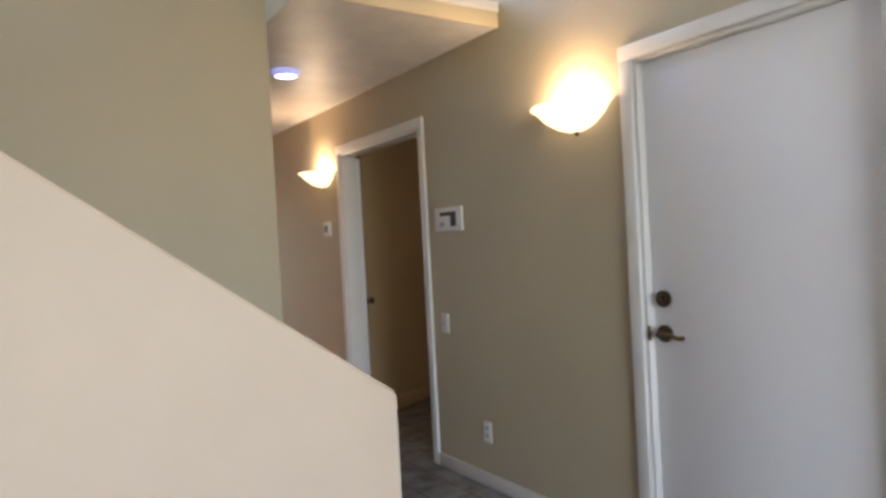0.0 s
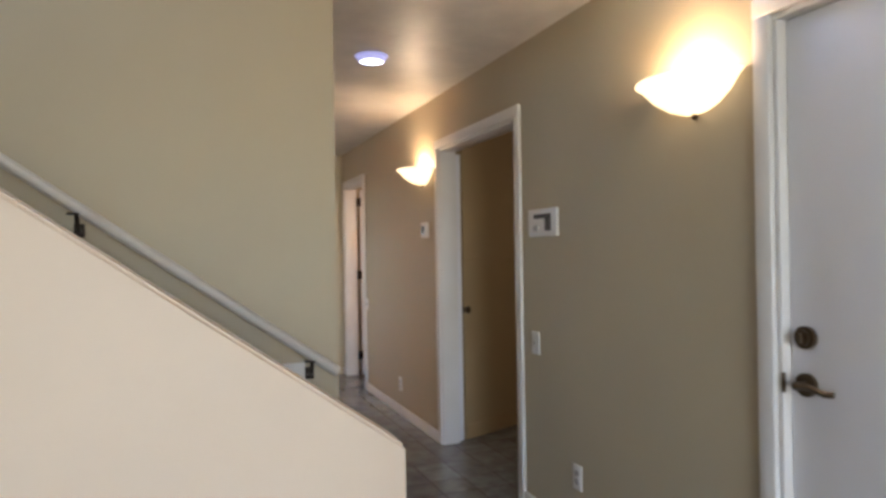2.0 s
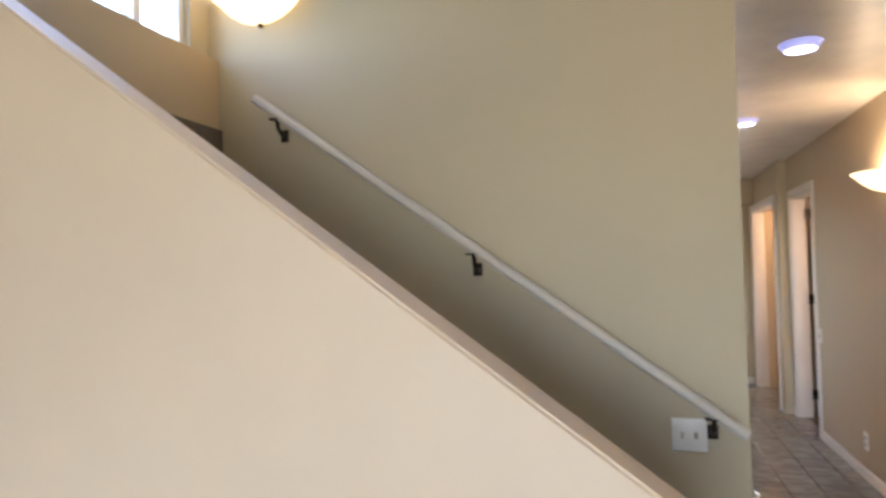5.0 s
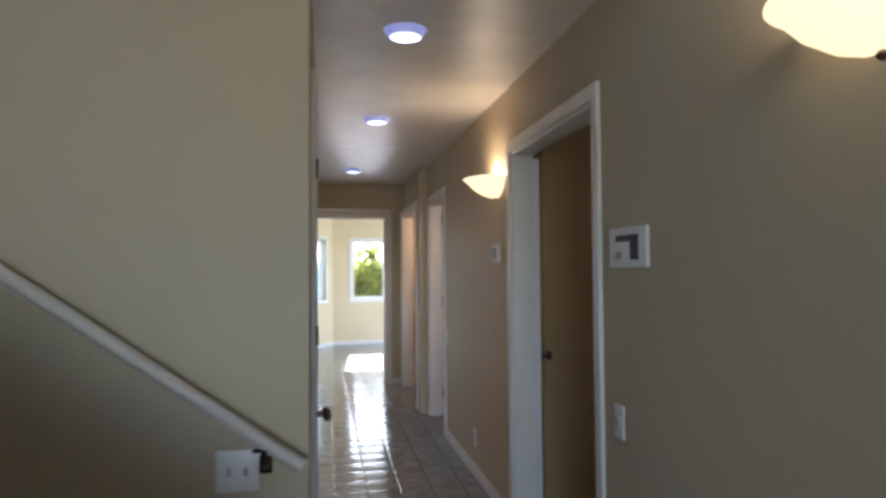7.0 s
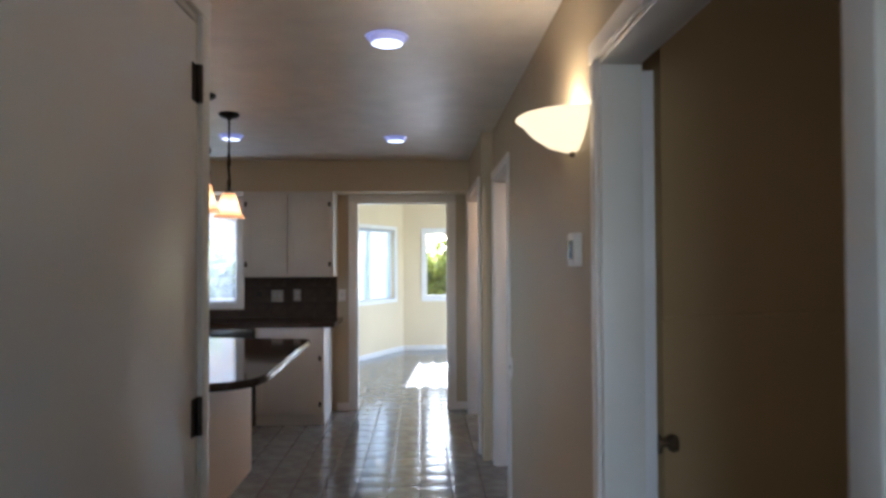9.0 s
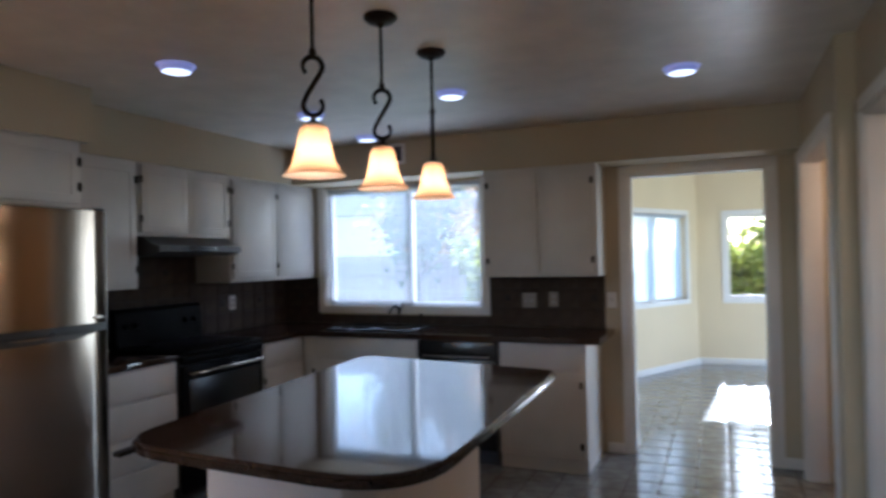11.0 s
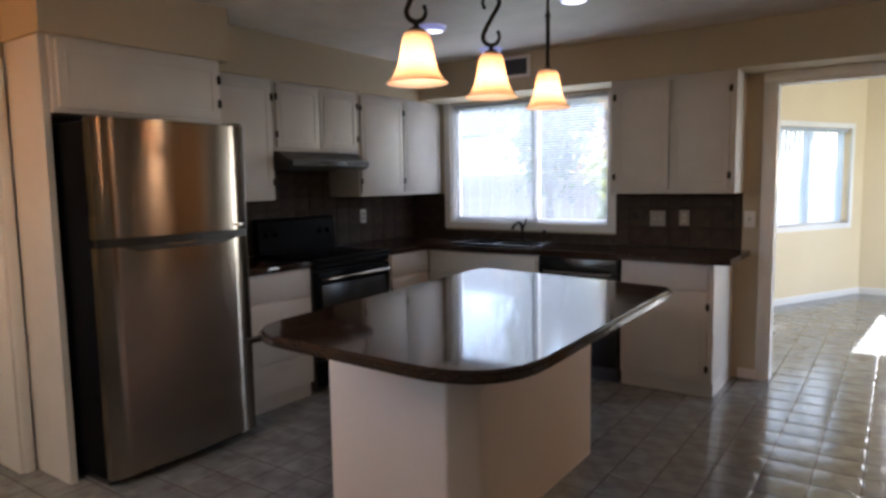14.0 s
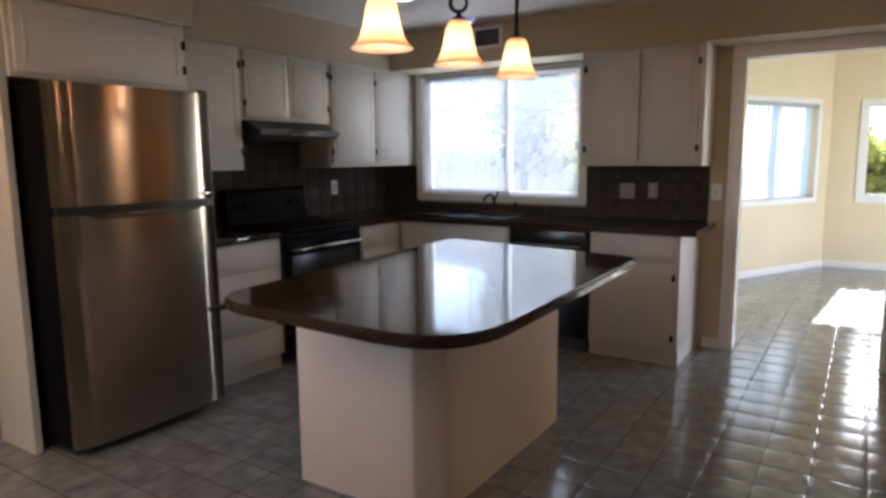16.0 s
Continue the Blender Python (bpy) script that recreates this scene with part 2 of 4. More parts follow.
def tube(bm, pts, r, steps=10, taper=None):
    """A round tube along points."""
    pts = [Vector(p) for p in pts]
    rings = []
    side = Vector((0.31, 0.87, 0.11))
    for i, p in enumerate(pts):
        d = (pts[min(i + 1, len(pts) - 1)] - pts[max(i - 1, 0)]).normalized()
        side = (side - d * side.dot(d)).normalized()
        up = d.cross(side)
        rr = r if taper is None else r * taper(i / (len(pts) - 1))
        rings.append([bm.verts.new(p + rr * (side * math.cos(2 * math.pi * k / steps) + up * math.sin(2 * math.pi * k / steps))) for k in range(steps)])
    for a, b in zip(rings, rings[1:]):
        for k in range(steps):
            bm.faces.new((a[k], a[(k + 1) % steps], b[(k + 1) % steps], b[k]))
    bm.faces.new(list(reversed(rings[0])))
    bm.faces.new(rings[-1])
    bmesh.ops.recalc_face_normals(bm, faces=bm.faces[:])
    return bm


def finish(name, bm, mat, smooth=False):
    me = bpy.data.meshes.new(name)
    bmesh.ops.recalc_face_normals(bm, faces=bm.faces[:])
    bm.to_mesh(me)
    bm.free()
    me.materials.append(mat)
    if smooth:
        me.shade_smooth()
        me.set_sharp_from_angle(angle=radians(35))
    return me


def part(name, bm, mat, parent, label="", smooth=True, at=(0, 0, 0)):
    ob = new(name, finish(name, bm, mat, smooth))
    ob.parent = parent
    ob.location = at
    return tagged(ob, label)


def solid(name, bm, mat, label="", category="", group="", kind="", at=(0, 0, 0), smooth=True):
    ob = new(name, finish(name, bm, mat, smooth))
    ob.location = at
    return tagged(ob, label, category, group, kind)


def thing(name, at, label, category, group="", kind=""):
    ob = new(name)
    ob.empty_display_size = 0.1
    ob.location = at
    return tagged(ob, label, category, group, kind)


def wall(name, axis, c0, c1, a0, a1, z0, z1, holes=(), mat=None, label="beige painted plaster wall"):
    """A wall across `axis` between c0 and c1, along the other axis from a0 to a1, with holes (h0, h1, z0, z1)."""
    cuts_a = sorted({a0, a1, *[h[0] for h in holes], *[h[1] for h in holes]})
    cuts_z = sorted({z0, z1, *[h[2] for h in holes], *[h[3] for h in holes]})
    bm = bmesh.new()
    for p, q in zip(cuts_a, cuts_a[1:]):
        for u, v in zip(cuts_z, cuts_z[1:]):
            if any(h[0] <= p and q <= h[1] and h[2] <= u and v <= h[3] for h in holes):
                continue
            box(bm, *((c0, c1, p, q) if axis == 'x' else (p, q, c0, c1)), u, v)
    bmesh.ops.remove_doubles(bm, verts=bm.verts[:], dist=1e-5)
    bm.verts.index_update()
    seen = {}
    for f in bm.faces:
        seen.setdefault(tuple(sorted(v.index for v in f.verts)), []).append(f)
    bmesh.ops.delete(bm, geom=[f for fs in seen.values() if len(fs) > 1 for f in fs], context='FACES')
    ob = solid(name, bm, mat or M_WALL, label, "wall", kind="structure", smooth=False)
    return ob


def casing(name, axis, face, out, a0, a1, top, width=0.06, depth=0.016, jamb=0.12, bottom=0.0, sill=False):
    """White trim round an opening a0..a1 in a wall whose face lies at `face`; out: +1 or -1, the way it stands proud. With the jamb lining."""
    t = tagged(new(name), "white painted door casing round an opening" if not sill else "white painted window casing", "trim", kind="structure")

    def b(p, q, u, v, d0, d1):
        lo, hi = sorted((face + out * d0, face + out * d1))
        return one(*((lo, hi, p, q) if axis == 'x' else (p, q, lo, hi)), u, v, 0.004)
    part("side_casing", b(a0 - width, a0, bottom, top, -0.002, depth), M_WHITE, t)
    part("side_casing", b(a1, a1 + width, bottom, top, -0.002, depth), M_WHITE, t)
    part("head_casing", b(a0 - width, a1 + width, top, top + width, -0.002, depth + 0.002), M_WHITE, t)
    part("jamb", b(a0, a0 + 0.018, bottom, top - 0.018, -jamb, 0.003), M_WHITE, t)
    part("jamb", b(a1 - 0.018, a1, bottom, top - 0.018, -jamb, 0.003), M_WHITE, t)
    part("head_jamb", b(a0, a1, top - 0.018, top, -jamb, 0.003), M_WHITE, t)
    if sill:
        part("sill", b(a0 - width, a1 + width, bottom - width, bottom, -jamb, depth + 0.004), M_WHITE, t)
    return t


def baseboard(axis, face, out, a0, a1, mat=None, h=0.075):
    lo, hi = sorted((face, face + out * 0.014))
    bm = one(*((lo, hi, a0, a1) if axis == 'x' else (a0, a1, lo, hi)), 0.0, h, 0.004)
    return solid("baseboard", bm, mat or M_WHITE, "white painted baseboard along the wall", "baseboard", kind="structure")


# ---- structure: foyer, stairs, hall ----
FD0, FD1 = 0.92, 1.835       # front door
CD0, CD1 = 3.475, 4.595      # hall doorway
H10, H11 = 6.63, 7.40        # far hall doors
H20, H21 = 7.74, 8.98
SW, HX, SE = 3.075, -1.06, -3.2   # stair wall, hall corner, stair end wall
wall("wall_east", 'x', 0.0, 0.12, -3.5, 2.68, 0, 5.2, [(FD0, FD1, 0, 2.03)])
wall("wall_east_hall", 'x', 0.0, 0.12, 2.68, 7.52, 0, 3.0, [(CD0, CD1, 0, 2.04), (H10, H11, 0, 2.04)])
wall("wall_east_far", 'x', -0.08, 0.12, 7.52, K, 0, 3.0, [(H20, H21, 0, 2.04)])
wall("wall_stair", 'y', SW, SW + 0.12, SE, HX, 0, 5.2)
wall("wall_closet", 'x', HX - 0.12, HX, SW + 0.12, 4.36, 0, CEIL, [(3.47, 4.30, 0, 2.05)])
# opening is made up, for the added fill lamp; this wall stays unseen
wall("wall_kitchen_south", 'y', 4.24, 4.36, L - 0.12, HX - 0.12, 0, CEIL, [(-3.7, -2.1, 0.8, 2.1)])
wall("wall_stair_end", 'x', SE - 0.12, SE, -3.5, SW + 0.12, 0, 5.2, [(2.1, 2.955, 2.37, 3.0)])
wall("wall_living_south", 'y', -3.62, -3.5, SE - 0.12, 0.12, 0, 5.2, [(-2.95, -0.6, 0.6, 2.5)], label="beige wall with a wide window opening")
solid("foyer_ceiling", one(SE - 0.12, 0.12, -3.62, 4.5, 5.2, 5.3), M_CEIL, "white textured ceiling high over the foyer", "ceiling", kind="structure", smooth=False)
wall("wall_upper_hall", 'y', 4.28, 4.4, HX, 0.12, CEIL + 0.12, 5.2)
solid("hall_ceiling", boxes((HX, 0.0, 2.68, 4.36, CEIL, CEIL + 0.12), (L, 0.0, 4.36, K, CEIL, CEIL + 0.12)), M_CEIL, "grey-white textured ceiling of hall and kitchen", "ceiling", kind="structure", smooth=False)
solid("upper_floor_fascia", one(HX, 0.0, 2.664, 2.679, CEIL - 0.004, CEIL + 0.07, 0.003), M_CREAM, "cream painted fascia of the upper floor", "trim", kind="structure")
solid("upper_floor_trim", one(HX, 0.0, 2.652, 2.679, CEIL + 0.071, CEIL + 0.125, 0.006), M_WHITE, "white painted trim along the upper floor edge", "trim", kind="structure")
# same wall paint as the stair; its warm bounce light is coloured in
solid("stair_ledge_wall", one(SE + 0.002, SE + 0.06, 1.72, SW - 0.002, 1.5, 2.37, 0.008), M_TAN, "ledge below the stair window, warm light put into its tan", "wall", kind="structure")
# dark brown band covering the lower part of the ledge wall
solid("stair_ledge_strip", one(SE + 0.06, SE + 0.075, 1.72, SW - 0.004, 1.58, 2.06, 0.004), material("dark_brown_strip", (0.10, 0.075, 0.05), 0.95, vary=0.15, scale=50, bump=0.5), "dark brown strip low on the ledge wall", "trim", kind="structure")

# half wall along the stair, its top following the flight
SLOPE = 0.726


def half_wall():
    bm = bmesh.new()
    xe, ze, y0, y1, xl = -1.203, 0.908, 1.75, 1.87, SE
    prof = [(xe, 0), (xe, ze), (xl, ze + SLOPE * (xe - xl)), (xl, 0)]
    a = [bm.verts.new((x, y0, z)) for x, z in prof]
    b = [bm.verts.new((x, y1, z)) for x, z in prof]
    bm.faces.new(a)
    bm.faces.new(list(reversed(b)))
    for i in range(4):
        j = (i + 1) % 4
        bm.faces.new((a[i], b[i], b[j], a[j]))
    bmesh.ops.recalc_face_normals(bm, faces=bm.faces[:])
    top = [e for e in bm.edges if max(v.co.z for v in e.verts) > 0.5]
    bmesh.ops.bevel(bm, geom=top, offset=0.008, segments=3, affect='EDGES')
    return bm


solid("wall_half", half_wall(), M_HALF, "cream painted half wall sloping with the stair", "wall", kind="structure")

stairs = thing("staircase", (-1.24, 2.4725, 0), "carpeted straight staircase between a half wall and wall", "stairs", kind="structure")
RISE, RUN = 0.18, 0.245
for i in range(8):
    bm = one(-RUN * (i + 1) - 0.0, -RUN * i + 0.02, -0.60, 0.60, RISE * i, RISE * (i + 1), 0.012)
    part("step", bm, M_CARPET, stairs)
part("landing", one(-1.955, -RUN * 8 + 0.001, -0.60, 0.60, 0, RISE * 8, 0.01), M_CARPET, stairs)


def handrail():
    t = thing("handrail", (-1.9, SW, 0.0), "off-white painted wooden handrail on black wall brackets", "handrail")
    p, q = Vector((-2.925, SW - 0.07, 2.165)), Vector((-1.078, SW - 0.07, 0.855))
    d = (q - p).normalized()
    up = Vector((0, 1, 0)).cross(d)
    up = up if up.z > 0 else -up
    bm = bmesh.new()
    n = 14
    rings = []
    for c in (p, q):
        ring = []
        for k in range(n):
            a = 2 * math.pi * k / n
            ring.append(bm.verts.new(c + Vector((0, 1, 0)) * 0.019 * math.cos(a) + up * 0.021 * math.sin(a) - Vector((-1.9, SW, 0))))
        rings.append(ring)
    for k in range(n):
        bm.faces.new((rings[0][k], rings[0][(k + 1) % n], rings[1][(k + 1) % n], rings[1][k]))
    bm.faces.new(rings[0])
    bm.faces.new(rings[1])
    part("rail", bm, M_RAIL, t)
    for f in (0.055, 0.5, 0.945):
        c = p + (q - p) * f - Vector((-1.9, SW, 0))
        bm = bmesh.new()
        tube(bm, [(c.x, -0.004, c.z - 0.085), (c.x, -0.03, c.z - 0.08), (c.x, -0.058, c.z - 0.06), (c.x, -0.07, c.z - 0.022)], 0.008, 8)
        box(bm, c.x - 0.018, c.x + 0.018, -0.008, -0.0005, c.z - 0.105, c.z - 0.055, 0.003)
        box(bm, c.x - 0.03, c.x + 0.03, -0.085, -0.055, c.z - 0.026, c.z - 0.019, 0.002)
        part("bracket", bm, M_IRON, t, "black iron bracket")
    return t


handrail()

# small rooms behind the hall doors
# beige rooms in tan: their warm, dim lighting is part of the colour
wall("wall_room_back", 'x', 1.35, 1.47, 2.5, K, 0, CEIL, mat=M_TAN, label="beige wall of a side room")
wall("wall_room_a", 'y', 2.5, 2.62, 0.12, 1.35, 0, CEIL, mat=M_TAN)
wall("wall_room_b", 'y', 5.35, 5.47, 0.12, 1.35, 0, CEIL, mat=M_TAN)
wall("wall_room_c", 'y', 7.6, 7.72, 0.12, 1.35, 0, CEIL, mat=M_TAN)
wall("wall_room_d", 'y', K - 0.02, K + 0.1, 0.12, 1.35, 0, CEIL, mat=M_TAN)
solid("side_room_ceiling", one(0.12, 1.35, 2.62, K - 0.02, CEIL - 0.02, CEIL + 0.08), M_CEIL, "plain ceiling of the side rooms", "ceiling", kind="structure", smooth=False)
solid("side_room_floor", one(0.12, 1.35, 5.3, K - 0.02, -0.1, 0.0), M_CARPET, "grey-brown carpet of the side rooms", "floor", kind="structure", smooth=False)
slant_p, slant_q = Vector((0.20, 4.655)), Vector((1.348, 5.12))
slant_d = slant_q - slant_p
slant = wall("wall_side_room_slant", 'y', 0.0, 0.08, 0.0, slant_d.length, 0, CEIL - 0.021, mat=M_TAN, label="slanting side room wall, warm dim light put into its tan")
slant.matrix_world = Matrix.Translation((slant_p.x, slant_p.y, 0)) @ Matrix.Rotation(math.atan2(slant_d.y, slant_d.x), 4, 'Z')
for nm, z0, z1, d in (("baseboard", 0.0, 0.10, 0.014), ("wall_batten", 1.27, 1.285, 0.006)):
    b = solid(nm, one(0.0, slant_d.length, -d, 0.0, z0, z1, 0.003), M_TAN, "tan painted strip along the slanting wall", "trim", kind="structure")
    b.matrix_world = slant.matrix_world.copy()
for a0, a1 in ((-3.5, FD0 - 0.06), (FD1 + 0.06, CD0 - 0.06), (CD1 + 0.06, H10 - 0.06), (H11 + 0.06, H20 - 0.06)):
    baseboard('x', 0.0, -1, a0, a1)
casing("trim_front_door", 'x', 0.0, -1, FD0, FD1, 2.03, 0.06, 0.02)
casing("trim_hall_doorway", 'x', 0.0, -1, CD0, CD1, 2.04)
casing("trim_hall_door", 'x', 0.0, -1, H10, H11, 2.04)
casing("trim_far_hall_door", 'x', -0.08, -1, H20, H21, 2.04)
casing("trim_closet_door", 'x', HX, 1, 3.47, 4.30, 2.05, 0.05)


def lever(t, x, y, z, out):
    bm = bmesh.new()
    cyl(bm, (x, y, z), (x + out * 0.012, y, z), 0.034, 24)
    cyl(bm, (x + out * 0.012, y, z), (x + out * 0.05, y, z), 0.012)
    tube(bm, [(x + out * 0.05, y + 0.005, z), (x + out * 0.055, y - 0.05, z + 0.006), (x + out * 0.05, y - 0.09, z - 0.006), (x + out * 0.045, y - 0.115, z - 0.004)], 0.009, 10)
    part("door_lever", bm, M_BRONZE, t, "aged bronze lever handle")


def front_door():
    t = tagged(new("front_door"), "plain white painted front door, closed, bronze lever", "door")
    t.location = (0.03, FD0, 0)
    part("door_leaf", one(0, 0.045, 0.02, FD1 - FD0 - 0.02, 0.01, 2.008, 0.003), M_DOORP, t)
    y = FD1 - FD0 - 0.075
    lever(t, 0.0, y, 0.93, -1)
    bm = bmesh.new()
    cyl(bm, (0, y, 1.068), (-0.014, y, 1.068), 0.033, 24)
    cyl(bm, (-0.014, y, 1.068), (-0.024, y, 1.068), 0.022, 20)
    box(bm, -0.036, -0.024, y - 0.006, y + 0.006, 1.053, 1.083, 0.002)
    part("deadbolt", bm, M_BRONZE, t, "round bronze deadbolt with thumb turn")
    part("strike_plate", one(-0.035, -0.025, y + 0.052, y + 0.062, 0.90, 0.96, 0.002), M_BRONZE, t, "bronze strike plate")
    return t


front_door()


def plain_door(name, at, w, h, label, knob_y, knob_side=-1, rz=0, hinge_y=None, knob_z=0.92):
    t = tagged(new(name), label, "door")
    t.matrix_world = pose(*at, 0, 0, rz)
    part("door_leaf", one(0, 0.036, 0.0, w, 0.008, h, 0.003), M_DOORP, t)
    bm = bmesh.new()
    x = 0 if knob_side < 0 else 0.036
    cyl(bm, (x, knob_y, knob_z), (x + knob_side * 0.008, knob_y, knob_z), 0.03, 20)
    cyl(bm, (x + knob_side * 0.008, knob_y, knob_z), (x + knob_side * 0.035, knob_y, knob_z), 0.011)
    lathe_bm = bmesh.new()
    lathe(lathe_bm, [(0.004, 0), (0.02, 0.003), (0.027, 0.014), (0.024, 0.026), (0.012, 0.032)], steps=20)
    bmesh.ops.transform(lathe_bm, matrix=Matrix.Translation((x + knob_side * 0.033, knob_y, knob_z)) @ Matrix.Rotation(radians(90 * knob_side), 4, 'Y'), verts=lathe_bm.verts[:])
    tmp = bpy.data.meshes.new("knob_tmp")
    lathe_bm.to_mesh(tmp)
    lathe_bm.free()
    bm.from_mesh(tmp)
    bpy.data.meshes.remove(tmp)
    part("door_knob", bm, M_BRONZE, t, "aged bronze door knob")
    if hinge_y is not None:
        for z in (0.22, 1.09, 1.88):
            bm = bmesh.new()
            cyl(bm, (x + knob_side * 0.008, hinge_y, z - 0.045), (x + knob_side * 0.008, hinge_y, z + 0.045), 0.008, 10)
            box(bm, *sorted((x + knob_side * 0.003, x - knob_side * 0.002)), hinge_y - 0.03, hinge_y + 0.02, z - 0.044, z + 0.044)
            part("hinge", bm, M_IRON, t, "dark bronze hinge")
    return t


plain_door("closet_door", (HX - 0.032, 3.49, 0), 0.79, 2.025, "white painted closet door under the stairs, closed", 0.035, 1, 0, 0.795, 0.885)
plain_door("hall_door", (0.15, H11 - 0.022, 0), 0.74, 2.015, "white painted hall door, standing open into the room", 0.68, 1, -90, -0.014)
plain_door("side_room_door", (0.125, CD1 + 0.004, 0), 0.74, 2.01, "white painted door folded back open into the side room", 0.012, 1, 0)


def sconce(at, rz, label, watts=0.36):
    """Half-bowl glass uplight on the wall; its back lies in the plane y = 0, bowl towards -y."""
    t = tagged(new("wall_sconce"), label, "wall lamp", "wall sconces")
    t.matrix_world = pose(*at, 0, 0, rz)
    bm = bmesh.new()
    prof = [(0.012, -0.070), (0.05, -0.066), (0.10, -0.049), (0.152, -0.015), (0.186, 0.022), (0.202, 0.036), (0.212, 0.040)]
    lathe(bm, prof, (0, 0, 0), 28, 180, 180, cap=False)
    for v in bm.verts:
        v.co.y *= 0.95
    bmesh.ops.solidify(bm, geom=bm.faces[:], thickness=0.004)
    part("bowl", bm, M_SCONCE, t, "lit amber alabaster glass bowl")
    part("wall_plate", one(-0.06, 0.06, -0.012, 0.0, -0.06, 0.05, 0.004), M_BRONZE, t)
    part("finial", lathe(bmesh.new(), [(0.004, -0.088), (0.010, -0.083), (0.012, -0.076), (0.006, -0.068)], (0, -0.012, 0), 16), M_BRONZE, t)
    for dx in (-0.055, 0.055):
        bm = bmesh.new()
        lathe(bm, [(0.006, -0.03), (0.02, -0.018), (0.028, 0.004), (0.022, 0.026), (0.006, 0.036)], (dx, -0.06, 0.005), 16)
        part("bulb", bm, M_BULB, t, "lit frosted bulb")
    m = t.matrix_world
    bulb_light("sconce_light", m @ Vector((0, -0.075, 0.075)), watts * 0.8, (1.0, 0.67, 0.35), 0.04)
    return t


sconce((0.0, 2.15, 1.862), 90 + 180, "amber glass half-bowl wall sconce, lit, beside the door", 0.65)
sconce((0.0, 4.90, 1.89), 90 + 180, "amber glass half-bowl wall sconce, lit, in the hall")
sconce((-2.93, SW, 2.575), 0, "amber glass half-bowl wall sconce, lit, over the stair", 0.08)


def wall_plate(name, at, axis, out, w, h, kind, label, mat=None):
    """A switch or socket plate centred at `at` on a wall."""
    t = tagged(new(name), label, "light switch" if "switch" in name else "outlet")
    rz = {('x', -1): -90, ('x', 1): 90, ('y', -1): 0, ('y', 1): 180}[(axis, out)]
    t.matrix_world = pose(*at, 0, 0, rz)
    part("plate", one(-w / 2, w / 2, -0.007, 0.0, -h / 2, h / 2, 0.003), mat or M_PLASTIC, t)
    gangs = 2 if w > 0.09 else 1
    for g in range(gangs):
        cx = (g - (gangs - 1) / 2) * 0.046
        if kind == "switch":
            part("rocker", one(cx - 0.006, cx + 0.006, -0.016, -0.006, -0.012, 0.012, 0.003), M_TOGGLE, t)
        else:
            for dz in (-0.02, 0.02):
                part("socket", one(cx - 0.014, cx + 0.014, -0.009, -0.0065, dz - 0.013, dz + 0.013, 0.004), M_TOGGLE, t)
    return t


wall_plate("light_switch", (0.0, 3.285, 0.865), 'x', -1, 0.075, 0.115, "switch", "white single switch plate on the beige wall")
wall_plate("outlet", (0.0, 2.925, 0.30), 'x', -1, 0.072, 0.115, "outlet", "white outlet plate low on the beige wall")
wall_plate("stair_switch", (-1.257, SW, 0.833), 'y', -1, 0.118, 0.116, "switch", "white double switch plate under the handrail")


wall_plate("light_switch", (0.0, 6.535, 0.835), 'x', -1, 0.072, 0.115, "switch", "white switch plate beside the open hall door")
wall_plate("outlet", (0.0, 5.53, 0.25), 'x', -1, 0.072, 0.115, "outlet", "white outlet plate low in the hall")


def intercom():
    t = thing("intercom_panel", (0.0, 3.19, 1.468), "white intercom panel with dark display, wall mounted", "intercom")
    part("case", one(-0.014, 0.0, -0.137, 0.137, -0.068, 0.068, 0.004), M_PLASTIC, t)
    part("display", boxes((-0.017, -0.013, -0.085, 0.075, 0.02, 0.042), (-0.017, -0.013, -0.085, -0.03, -0.042, 0.02)), M_BLACKM, t, "dark grey display and keypad")
    part("speaker", one(-0.017, -0.013, 0.035, 0.08, -0.04, -0.012, 0.001), material("grey_mesh", (0.42, 0.42, 0.42), 0.6, fine=300, bump=0.3), t, "pale grey speaker grille")
    return t


intercom()


def thermostat():
    t = thing("thermostat", (0.0, 4.86, 1.49), "small white thermostat with dark screen on the wall", "thermostat")
    part("case", one(-0.03, 0.0, -0.045, 0.045, -0.055, 0.055, 0.005), M_PLASTIC, t)
    part("screen", one(-0.033, -0.029, -0.03, 0.03, -0.03, 0.03, 0.001), M_BLACK, t, "dark display")
    part("side_face", one(-0.028, -0.004, 0.0445, 0.047, -0.035, 0.03, 0.0005), M_BLACKM, t)
    return t


thermostat()


def downlight(x, y):
    t = thing("downlight", (x, y, CEIL), "round recessed ceiling downlight, lit, bluish white trim", "downlight", "recessed downlights")
    part("trim_ring", lathe(bmesh.new(), [(0.092, -0.001), (0.090, -0.005), (0.078, -0.008), (0.072, -0.022), (0.0665, -0.030)], steps=32, cap=False), M_CANTRIM, t, "bluish translucent side of the lamp")
    part("lens", lathe(bmesh.new(), [(0.001, -0.034), (0.035, -0.0335), (0.060, -0.032), (0.067, -0.029)], steps=32, cap=False), M_CAN, t, "glowing white lens")
    return t


for x, y in ((-0.675, 3.86), (-0.665, 5.49), (-0.72, 7.75), (-1.955, 7.68), (-2.93, 6.60), (-2.97, 7.78), (-3.04, 8.63)):
    downlight(x, y)

